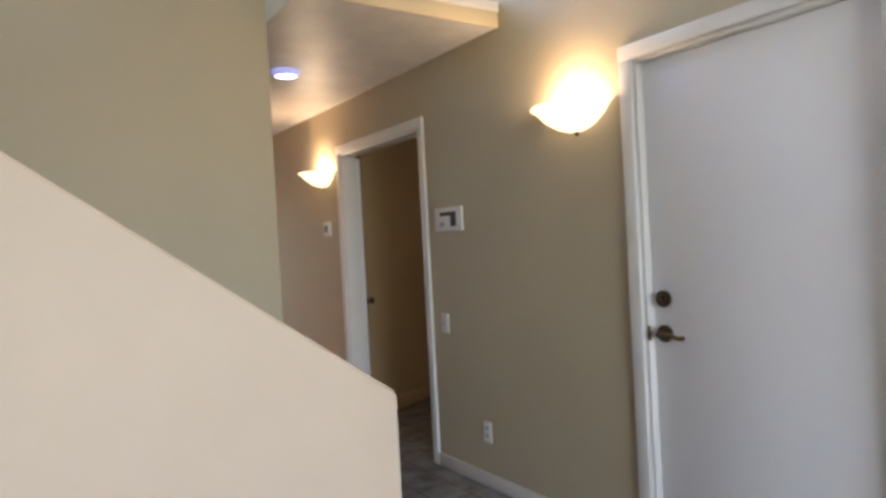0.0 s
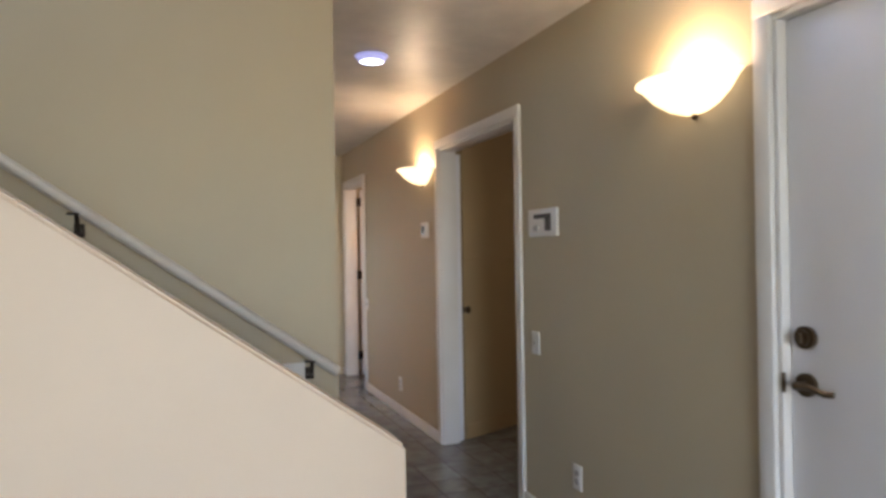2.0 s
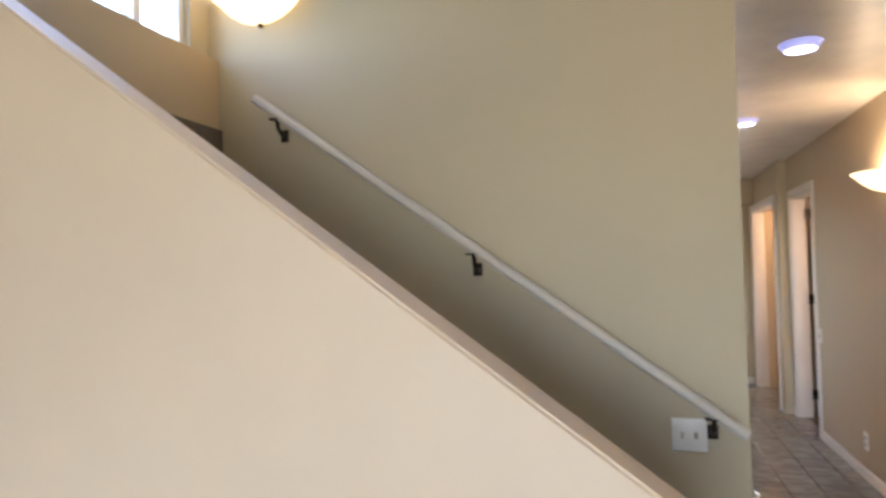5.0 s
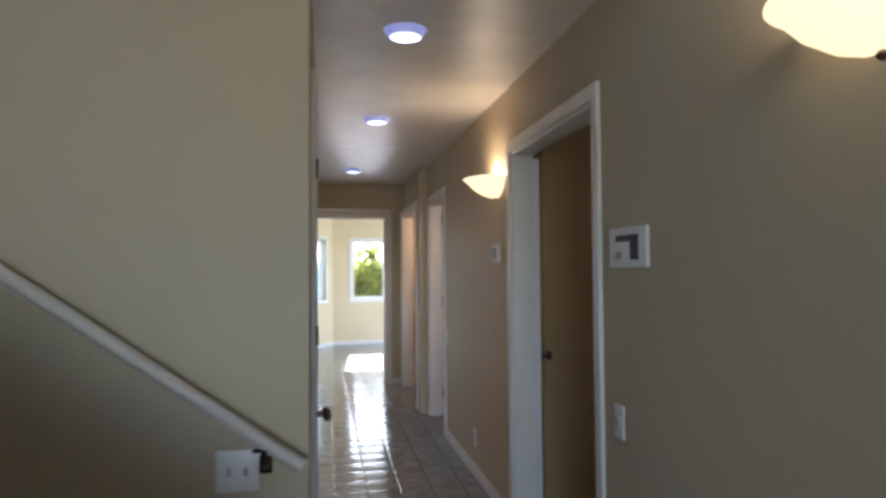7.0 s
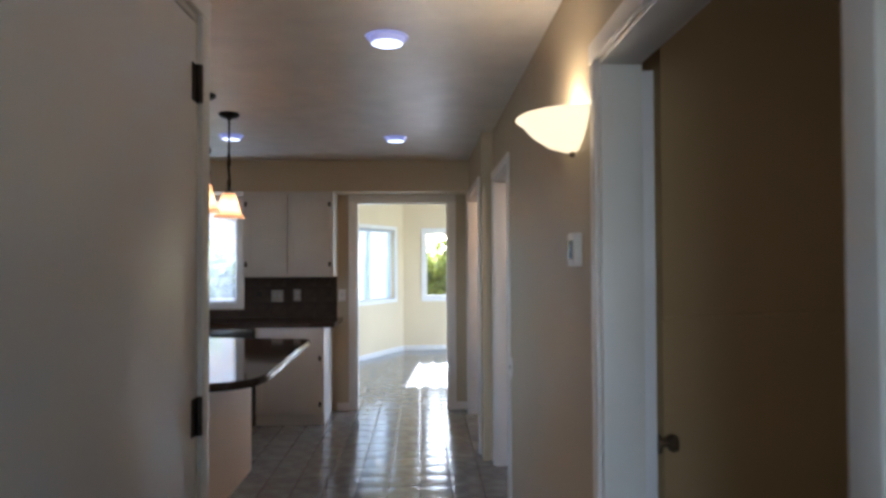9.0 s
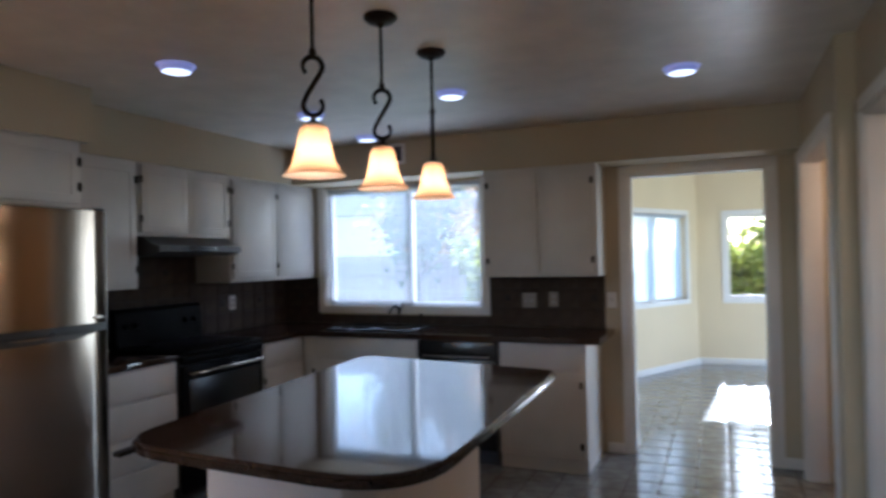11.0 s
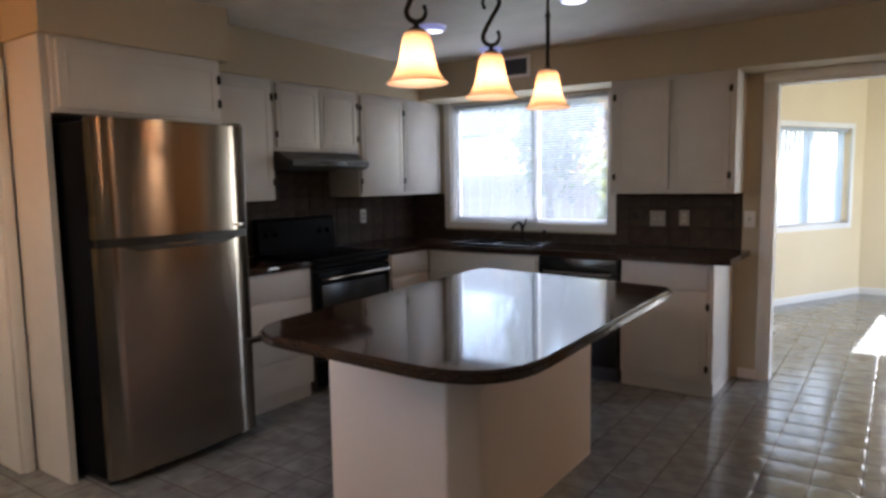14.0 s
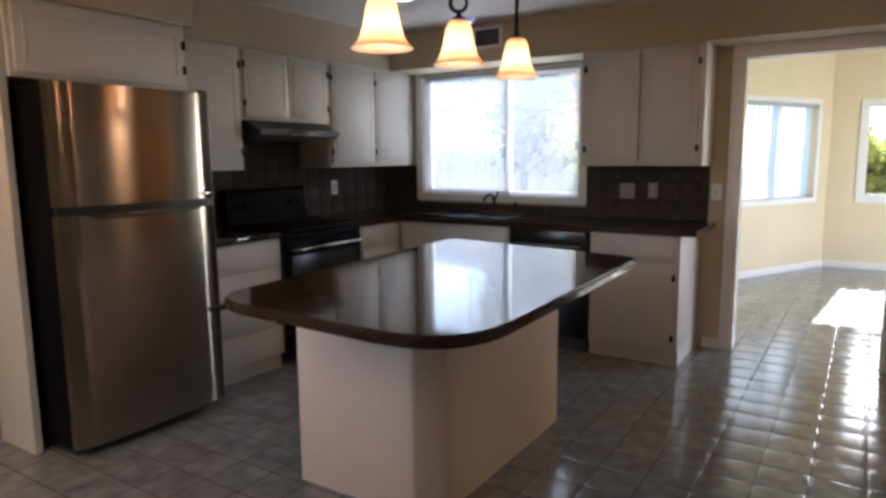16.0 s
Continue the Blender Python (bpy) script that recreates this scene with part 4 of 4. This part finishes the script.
# ---- island ----
def rounded(pts, r, seg=8):
    """Corner-rounded outline; pts: (x, y, radius)."""
    out = []
    n = len(pts)
    for i, (x, y, rad) in enumerate(pts):
        p, a, b = Vector((x, y)), Vector(pts[i - 1][:2]), Vector(pts[(i + 1) % n][:2])
        u, v = (a - p).normalized(), (b - p).normalized()
        d = rad
        for k in range(seg + 1):
            f = k / seg
            q = (p + u * d) * (1 - f) ** 2 + p * 2 * f * (1 - f) + (p + v * d) * f ** 2
            out.append((q.x, q.y))
    return out


def island():
    t = thing("kitchen_island", (-2.09, 6.85, 0), "cream painted kitchen island with dark stone top", "kitchen island")
    o = Vector((-2.09, 6.85))
    outline = rounded([(-2.335, 5.695, 0.20), (-1.25, 5.635, 0.32), (-1.29, 7.34, 0.10), (-2.465, 7.53, 0.10)], 0.1)
    bm = bmesh.new()
    f = bm.faces.new([bm.verts.new((x - o.x, y - o.y, 0.878)) for x, y in outline])
    ret = bmesh.ops.extrude_face_region(bm, geom=[f])
    bmesh.ops.translate(bm, vec=(0, 0, 0.04), verts=[g for g in ret["geom"] if isinstance(g, bmesh.types.BMVert)])
    bmesh.ops.recalc_face_normals(bm, faces=bm.faces[:])
    rim = [e for e in bm.edges if abs(e.verts[0].co.z - e.verts[1].co.z) < 1e-4]
    bmesh.ops.bevel(bm, geom=rim, offset=0.012, segments=3, affect='EDGES')
    part("countertop", bm, M_STONE, t, "polished dark brown stone top with rounded corners")
    body = rounded([(-2.425, 6.205, 0.02), (-1.815, 6.205, 0.012), (-1.725, 6.31, 0.012), (-1.725, 7.40, 0.02), (-2.425, 7.48, 0.02)], 0.02, 3)
    bm = bmesh.new()
    f = bm.faces.new([bm.verts.new((x - o.x, y - o.y, 0.0)) for x, y in body])
    ret = bmesh.ops.extrude_face_region(bm, geom=[f])
    bmesh.ops.translate(bm, vec=(0, 0, 0.876), verts=[g for g in ret["geom"] if isinstance(g, bmesh.types.BMVert)])
    part("body", bm, material("island_paint", (0.74, 0.62, 0.51), 0.5, vary=0.03, scale=2, bump=0.08, fine=90), t, "cream painted base")
    for x in (-2.33, -1.98):
        part("bracket", boxes((x - 0.015 - o.x, x + 0.015 - o.x, 5.72 - o.y, 6.203 - o.y, 0.862, 0.877), (x - 0.015 - o.x, x + 0.015 - o.x, 6.18 - o.y, 6.203 - o.y, 0.72, 0.862)), M_IRON, t, "black steel support bracket", smooth=False)
    return t


island()


def pendant(x, y, turn):
    t = thing("pendant_lamp", (x, y, CEIL), "dark bronze pendant lamp with lit amber bell glass shade", "pendant lamp", "pendant lamps over the island")
    part("canopy", lathe(bmesh.new(), [(0.064, -0.0005), (0.066, -0.012), (0.05, -0.026), (0.02, -0.032), (0.008, -0.045)], steps=28), M_IRON, t)
    bm = bmesh.new()
    cyl(bm, (0, 0, -0.04), (0, 0, -0.272), 0.0062, 10)
    lathe(bm, [(0.006, -0.290), (0.012, -0.283), (0.012, -0.272), (0.007, -0.258)], steps=12)
    part("rod", bm, M_IRON, t)
    c, sn_ = math.cos(radians(turn)), math.sin(radians(turn))
    flat = [(0.031 * math.cos(radians(a)), -0.319 + 0.031 * math.sin(radians(a))) for a in range(215, -31, -15)]
    flat += [(0.017, -0.352), (0.0, -0.380), (-0.017, -0.408)]
    flat += [(0.031 * math.cos(radians(a)), -0.446 + 0.031 * math.sin(radians(a))) for a in range(150, 396, 15)]
    bm = bmesh.new()
    tube(bm, [(u * c, u * sn_, z) for u, z in flat], 0.0085, 10, lambda f: 0.6 + 0.4 * min(1.0, 6 * f, 6 * (1 - f)))
    for e in (flat[0], flat[-1]):
        bmesh.ops.create_uvsphere(bm, u_segments=8, v_segments=6, radius=0.008, matrix=Matrix.Translation((e[0] * c, e[0] * sn_, e[1])))
    part("scroll_hook", bm, M_IRON, t, "S-shaped wrought iron hook")
    part("socket_cap", lathe(bmesh.new(), [(0.007, -0.474), (0.013, -0.480), (0.008, -0.488), (0.012, -0.494), (0.024, -0.500), (0.036, -0.512), (0.039, -0.520), (0.02, -0.522)], steps=20), M_IRON, t)
    bm = lathe(bmesh.new(), [(0.028, -0.508), (0.038, -0.514), (0.045, -0.536), (0.050, -0.566), (0.056, -0.598), (0.066, -0.630), (0.080, -0.655), (0.095, -0.669), (0.099, -0.672)], steps=36, cap=False)
    bmesh.ops.solidify(bm, geom=bm.faces[:], thickness=0.003)
    part("shade", bm, M_SHADE, t, "lit amber frosted glass bell")
    part("bulb", lathe(bmesh.new(), [(0.012, -0.560), (0.022, -0.590), (0.030, -0.615), (0.026, -0.640), (0.010, -0.652)], steps=20), M_BULB, t, "glowing bulb")
    bulb_light("pendant_light", (x, y, CEIL - 0.662), 0.105, (1.0, 0.70, 0.40), 0.03)
    return t


for y, turn in ((5.99, 38), (6.46, 30), (6.945, 115)):
    pendant(-1.755, y, turn)

# ---- family room beyond the kitchen ----
FC = 2.62
A0, A1, B1 = Vector((-1.90, 11.52)), Vector((-0.84, 13.55)), Vector((1.9, 13.72))


def slanted_wall(name, p, q, z1, hole, mat, label, thick=0.12):
    """A wall from p to q with a window hole (u0, u1, z0, z1), u metres from p; outside lies to the left of p->q."""
    d = (q - p)
    n = d.length
    ob = wall(name, 'y', 0.0, thick, -0.0, n, 0, z1, [hole], mat, label)
    ob.matrix_world = Matrix.Translation((p.x, p.y, 0)) @ Matrix.Rotation(math.atan2(d.y, d.x), 4, 'Z')
    return ob


def slider(name, host, u0, u1, z0, z1, label, blind=False):
    t = tagged(new(name), label, "window", kind="structure")
    t.matrix_world = host.matrix_world.copy()
    part("casing", boxes((u0 - 0.06, u0, -0.016, 0.002, z0 - 0.06, z1 + 0.06), (u1, u1 + 0.06, -0.016, 0.002, z0 - 0.06, z1 + 0.06), (u0, u1, -0.016, 0.002, z1, z1 + 0.06), (u0, u1, -0.02, 0.09, z0 - 0.06, z0)), M_WHITE, t, smooth=False)
    mid = (u0 + u1) / 2
    for a, b, y in ((u0, mid + 0.02, 0.065), (mid - 0.02, u1, 0.09)):
        part("window_frame", boxes((a, a + 0.04, y - 0.012, y + 0.012, z0, z1), (b - 0.04, b, y - 0.012, y + 0.012, z0, z1), (a + 0.04, b - 0.04, y - 0.012, y + 0.012, z0, z0 + 0.04), (a + 0.04, b - 0.04, y - 0.012, y + 0.012, z1 - 0.04, z1)), M_WHITE, t, smooth=False)
        p = part("pane", one(a + 0.04, b - 0.04, y - 0.002, y + 0.002, z0 + 0.04, z1 - 0.04), M_GLASS, t, smooth=False)
        p.visible_shadow = False
    if blind:
        bl = tagged(new("vertical_blind"), "white vertical blind with overlapping vanes", "blind")
        bl.matrix_world = host.matrix_world.copy()
        part("headrail", one(u0 + 0.01, u1 - 0.01, 0.015, 0.045, z1 - 0.035, z1 - 0.005, 0.003), M_BLIND, bl)
        u = u0 + 0.05
        while u < u1 - 0.04:
            v = part("vane", one(-0.044, 0.044, -0.0008, 0.0008, z0 + 0.03, z1 - 0.036), M_VANE, bl, smooth=False)
            v.location = (u, 0.03, 0)
            v.rotation_euler = (0, 0, radians(7))
            u += 0.078
    return t


M_VANE = material("blind_vane", (0.80, 0.82, 0.84), 0.6, vary=0.02, bump=0.0)
vn, vl = M_VANE.node_tree.nodes, M_VANE.node_tree.links
vt, vm = vn.new("ShaderNodeBsdfTranslucent"), vn.new("ShaderNodeMixShader")
vt.inputs["Color"].default_value = (0.75, 0.8, 0.85, 1)
vm.inputs[0].default_value = 0.7
vl.new(vn["Principled BSDF"].outputs[0], vm.inputs[1])
vl.new(vt.outputs[0], vm.inputs[2])
vl.new(vm.outputs[0], vn["Material Output"].inputs[0])
nA = (A1 - A0).length
wa = slanted_wall("wall_bay_slant", A0, A1, FC, (nA - 1.61, nA - 0.28, 0.87, 1.96), M_CREAM, "cream painted slanting bay wall with a window")
slider("window_bay_slant", wa, nA - 1.61, nA - 0.28, 0.87, 1.96, "white sliding window with vertical blind", True)
wb = slanted_wall("wall_bay_end", A1, B1, FC, (0.36, 1.56, 0.86, 1.95), M_CREAM, "cream painted bay end wall with a window")
slider("window_bay_end", wb, 0.36, 1.56, 0.86, 1.95, "white sliding window, sunlight coming through")
wall("wall_family_west", 'x', -2.02, -1.90, K + 0.12, 11.6, 0, FC, mat=M_CREAM)
# the hole is an invented opening for the family room's fill lamp
wall("wall_family_east", 'x', 1.9, 2.02, K + 0.1, 13.9, 0, FC, [(10.4, 12.8, 0.05, 2.1)], mat=M_CREAM)
wall("wall_family_south", 'y', K + 0.121, K + 0.14, -1.90, 1.9, 0, FC, [(-1.175, -0.26, 0, 2.05)], mat=M_CREAM)
solid("family_room_ceiling", one(-2.02, 2.02, K + 0.14, 14.0, FC, FC + 0.1), M_CEIL, "white ceiling of the family room", "ceiling", kind="structure", smooth=False)
for host, n in ((wa, nA), (wb, (B1 - A1).length)):
    b = solid("baseboard", one(0.0, n, -0.014, 0.0, 0.0, 0.08, 0.004), M_WHITE, "white painted baseboard in the bay", "baseboard", kind="structure")
    b.matrix_world = host.matrix_world.copy()

# ---- side room behind the fridge wall ----
wall("wall_side_room_west", 'x', -8.0, -7.88, 3.3, 8.6, 0, CEIL, [(6.65, 7.5, 0.8, 1.95)], mat=M_CREAM)
wall("wall_side_room_north", 'y', 8.5, 8.62, -7.88, L - 0.12, 0, CEIL, [(-7.8, -6.7, 0.3, 2.1)], mat=M_CREAM)
wall("wall_side_room_south", 'y', 3.3, 3.42, -7.88, L - 0.12, 0, CEIL, mat=M_CREAM)
wall("wall_side_room_east", 'x', L - 0.14, L - 0.121, 3.42, 8.5, 0, CEIL, [(DO0, DO1, 0, 1.985)], mat=M_CREAM)
solid("side_room_ceiling_west", one(-8.0, L - 0.12, 3.3, 8.62, CEIL, CEIL + 0.1), M_CEIL, "white ceiling of the side room", "ceiling", kind="structure", smooth=False)
solid("side_room_carpet", one(-8.0, L - 0.01, 3.3, 8.62, -0.1, 0.0), M_CARPET, "tan carpet of the side room", "floor", kind="structure", smooth=False)
wcas = tagged(new("window_side_room"), "white framed window of the side room", "window", kind="structure")
part("casing", boxes((-7.882, -7.86, 6.59, 6.65, 0.74, 2.01), (-7.882, -7.86, 7.5, 7.56, 0.74, 2.01), (-7.882, -7.86, 6.65, 7.5, 1.95, 2.01), (-7.882, -7.86, 6.65, 7.5, 0.74, 0.8)), M_WHITE, wcas, smooth=False)
p = part("pane", one(-7.95, -7.945, 6.65, 7.5, 0.8, 1.95), M_GLASS, wcas, smooth=False)
p.visible_shadow = False

# windows of living room and stair, mostly out of view
for nm, bx in (("window_living", (-2.95, -0.6, -3.57, -3.56, 0.6, 2.5)), ("window_stair", (SE - 0.07, SE - 0.06, 2.1, 2.955, 2.37, 3.0))):
    t = tagged(new(nm), "white framed window letting in daylight", "window", kind="structure")
    p = part("pane", one(*bx), M_GLASS, t, smooth=False)
    p.visible_shadow = False
part("mullion", one(SE - 0.09, SE - 0.03, 2.66, 2.70, 2.37, 3.0), M_WHITE, t, smooth=False)
part("side_frame", one(SE - 0.09, SE - 0.03, 2.92, 2.955, 2.37, 3.0), M_WHITE, t, smooth=False)

# ---- outdoors ----
solid("ground", boxes((-400, 400, -400, 400, -0.5, -0.2)), M_GRASS, "green lawn round the house", "ground", kind="structure", smooth=False)


def fence():
    t = thing("garden_fence", (-4.0, 17.5, -0.2), "weathered wooden board fence", "fence")
    me = finish("board", one(-0.068, 0.068, -0.01, 0.01, 0.02, 1.75), M_FENCE)
    for i in range(90):
        ob = new("board", me)
        ob.parent = t
        ob.location = (-7.0 + i * 0.145, 0.012 * (i % 2), random.uniform(-0.015, 0.015))
    part("rail", one(-7.1, 6.1, 0.024, 0.06, 0.4, 0.49), M_FENCE, t)
    part("rail", one(-7.1, 6.1, 0.024, 0.06, 1.35, 1.44), M_FENCE, t)


fence()


def tree(name, at, height, spread, mat, count, label, seed, low=0.3):
    rng = random.Random(seed)
    t = thing(name, at, label, "tree" if height > 2 else "shrub")
    bm = bmesh.new()
    tips = []
    trunk = [Vector((0.05 * math.sin(3 * f), 0.05 * math.cos(4 * f) - 0.05, height * 0.62 * f)) for f in [i / 8 for i in range(9)]]
    tube(bm, trunk, 0.035 * height / 2, 8, lambda f: 1 - 0.7 * f)
    for i in range(14):
        f = rng.uniform(low, 1.0)
        base = trunk[int(f * 8)]
        a = rng.uniform(0, 2 * math.pi)
        ln = spread * rng.uniform(0.5, 1.0)
        pts = [base + Vector((math.cos(a) * ln * s, math.sin(a) * ln * s, height * 0.32 * s ** 0.8 * rng.uniform(0.8, 1.2))) for s in (0, 0.35, 0.7, 1)]
        tube(bm, pts, 0.012 * height / 2, 6, lambda f: 1 - 0.75 * f)
        tips += pts[1:]
    part("trunk", bm, M_BARK, t)
    verts, faces = [], []
    for i in range(count):
        c = rng.choice(tips) + Vector((rng.gauss(0, 0.22), rng.gauss(0, 0.22), rng.gauss(0, 0.18))) * spread * 0.8
        n = Vector((rng.gauss(0, 1), rng.gauss(0, 1), rng.gauss(0, 1) + 0.5)).normalized()
        u = n.orthogonal().normalized()
        v = n.cross(u)
        s = rng.uniform(0.035, 0.075) * (1 + height / 8)
        k = len(verts)
        verts += [c - u * s, c - v * s * 0.5 + n * s * 0.12, c + u * s * 1.1, c + v * s * 0.5 + n * s * 0.12]
        faces.append((k, k + 1, k + 2, k + 3))
    me = bpy.data.meshes.new("crown")
    me.from_pydata(verts, [], faces)
    me.materials.append(mat)
    ob = new("crown", me)
    ob.parent = t
    return t


tree("garden_tree", (-6.9, 19.2, -0.2), 5.6, 2.1, M_LEAF2, 3000, "garden tree with reddish autumn leaves", 3)
tree("garden_tree", (-6.4, 16.6, -0.2), 5.5, 1.3, M_LEAF, 3000, "tall garden tree with green leaves", 5)
tree("garden_shrub", (-2.2, 13.6, -0.2), 1.9, 0.8, M_LEAF, 3500, "yellow-green garden shrub by the fence", 8, 0.1)
tree("garden_shrub", (-3.30, 12.6, -0.2), 2.05, 0.55, M_LEAF3, 2200, "bright yellow-green shrub outside the kitchen window", 21, 0.1)
tree("garden_shrub", (0.75, 16.9, -0.2), 2.4, 0.9, M_LEAF3, 5000, "light green tall shrub behind the bay window", 11, 0.1)
tree("garden_shrub", (-0.35, 16.9, -0.2), 2.3, 0.85, M_LEAF3, 5000, "light green shrub behind the bay window", 12, 0.1)
nb = thing("neighbour_house", (-9.5, 22.0, -0.2), "white sided neighbouring house with dark roof", "house")
part("wall", one(-4, 4.5, 0, 6, 0, 3.0), M_SIDING, nb, smooth=False)
bm = bmesh.new()
vs = [bm.verts.new(c) for c in ((-4.5, -0.5, 3.0), (5.0, -0.5, 3.0), (5.0, 6.5, 3.0), (-4.5, 6.5, 3.0), (-4.5, 3, 4.8), (5.0, 3, 4.8))]
for q in ((0, 1, 5, 4), (2, 3, 4, 5), (0, 4, 3), (1, 2, 5), (0, 3, 2, 1)):
    bm.faces.new([vs[i] for i in q])
part("roof", bm, M_ROOF, nb, smooth=False)
part("window", one(0.5, 1.7, -0.03, 0.0, 1.0, 2.1), M_BLACK, nb)

# ---- tiled floor ----
TS = 0.2035
GX, GY = -0.133, 9.235
solid("floor", boxes((L - 0.01, 0.12, -3.5, K + 0.14, -0.12, -0.0022), (0.12, 1.35, 2.62, 5.3, -0.12, -0.0022), (-2.02, 2.02, K + 0.14, 14.0, -0.12, -0.0022)), M_GROUT, "dark grout bed under the floor tiles", "floor", kind="structure", smooth=False)
fl = thing("floor_tiles", (0, 0, 0), "grey-brown glazed square floor tiles with dark grout", "floor", kind="structure")


def tile_verts(cx, cy, seed):
    g, e, h = TS / 2 - 0.004, 0.006, 0.0014
    rng = random.Random(seed)
    tx, ty, dz = rng.uniform(-0.0016, 0.0016), rng.uniform(-0.0016, 0.0016), rng.uniform(-0.0003, 0.0003)
    out = []
    for inset, z in ((0.0, -0.003), (0.0, -h), (e * 0.45, -0.0004), (e * 1.6, 0.0)):
        s = g - inset
        for sx, sy in ((-1, -1), (1, -1), (1, 1), (-1, 1)):
            out.append((cx + sx * s, cy + sy * s, z + (dz + tx * sx * s + ty * sy * s if z > -0.0025 else 0)))
    return out


QUADS = [(a * 4 + i, a * 4 + (i + 1) % 4, a * 4 + 4 + (i + 1) % 4, a * 4 + 4 + i) for a in range(3) for i in range(4)] + [(12, 13, 14, 15)]


def tile_mesh(name, verts, faces):
    me = bpy.data.meshes.new(name)
    me.from_pydata(verts, [], faces)
    me.materials.append(M_TILE)
    me.shade_smooth()
    me.set_sharp_from_angle(angle=radians(50))
    return me


kinds = [tile_mesh("tile", tile_verts(0, 0, 40 + k), QUADS) for k in range(6)]
rest_v, rest_f = [], []
rng = random.Random(2)
for i in range(-14, 22):
    for j in range(-62, 24):
        cx, cy = GX + TS * (i - 9) + TS / 2, GY + TS * j + TS / 2
        inside = (0.0 < cx < 1.3 and 2.66 < cy < 5.25) or (L < cx < -0.03 and -3.4 < cy < K + 0.2) or (-1.9 < cx < 1.9 and K + 0.1 < cy < 13.7)
        if cx < -1.15 and 1.72 < cy < 3.1:
            inside = False
        if (cx < -1.1 and 3.05 < cy < 4.36) or (cx < -3.15 and cy < 4.36):
            inside = False
        if -2.42 < cx < -1.78 and 6.3 < cy < 7.5:
            inside = False
        if not inside:
            continue
        if -2.2 < cx < 0 and 4.6 < cy < 9.3:
            ob = new("tile", kinds[rng.randrange(6)])
            ob.parent = fl
            ob.location = (cx, cy, 0)
            ob.rotation_euler = (0, 0, radians(90 * rng.randrange(4)))
        else:
            k = len(rest_v)
            rest_v += tile_verts(cx, cy, i * 1000 + j)
            rest_f += [tuple(k + a for a in q) for q in QUADS]
ob = new("tiles", tile_mesh("tiles", rest_v, rest_f))
ob.parent = fl
tagged(ob, kind="stuff")
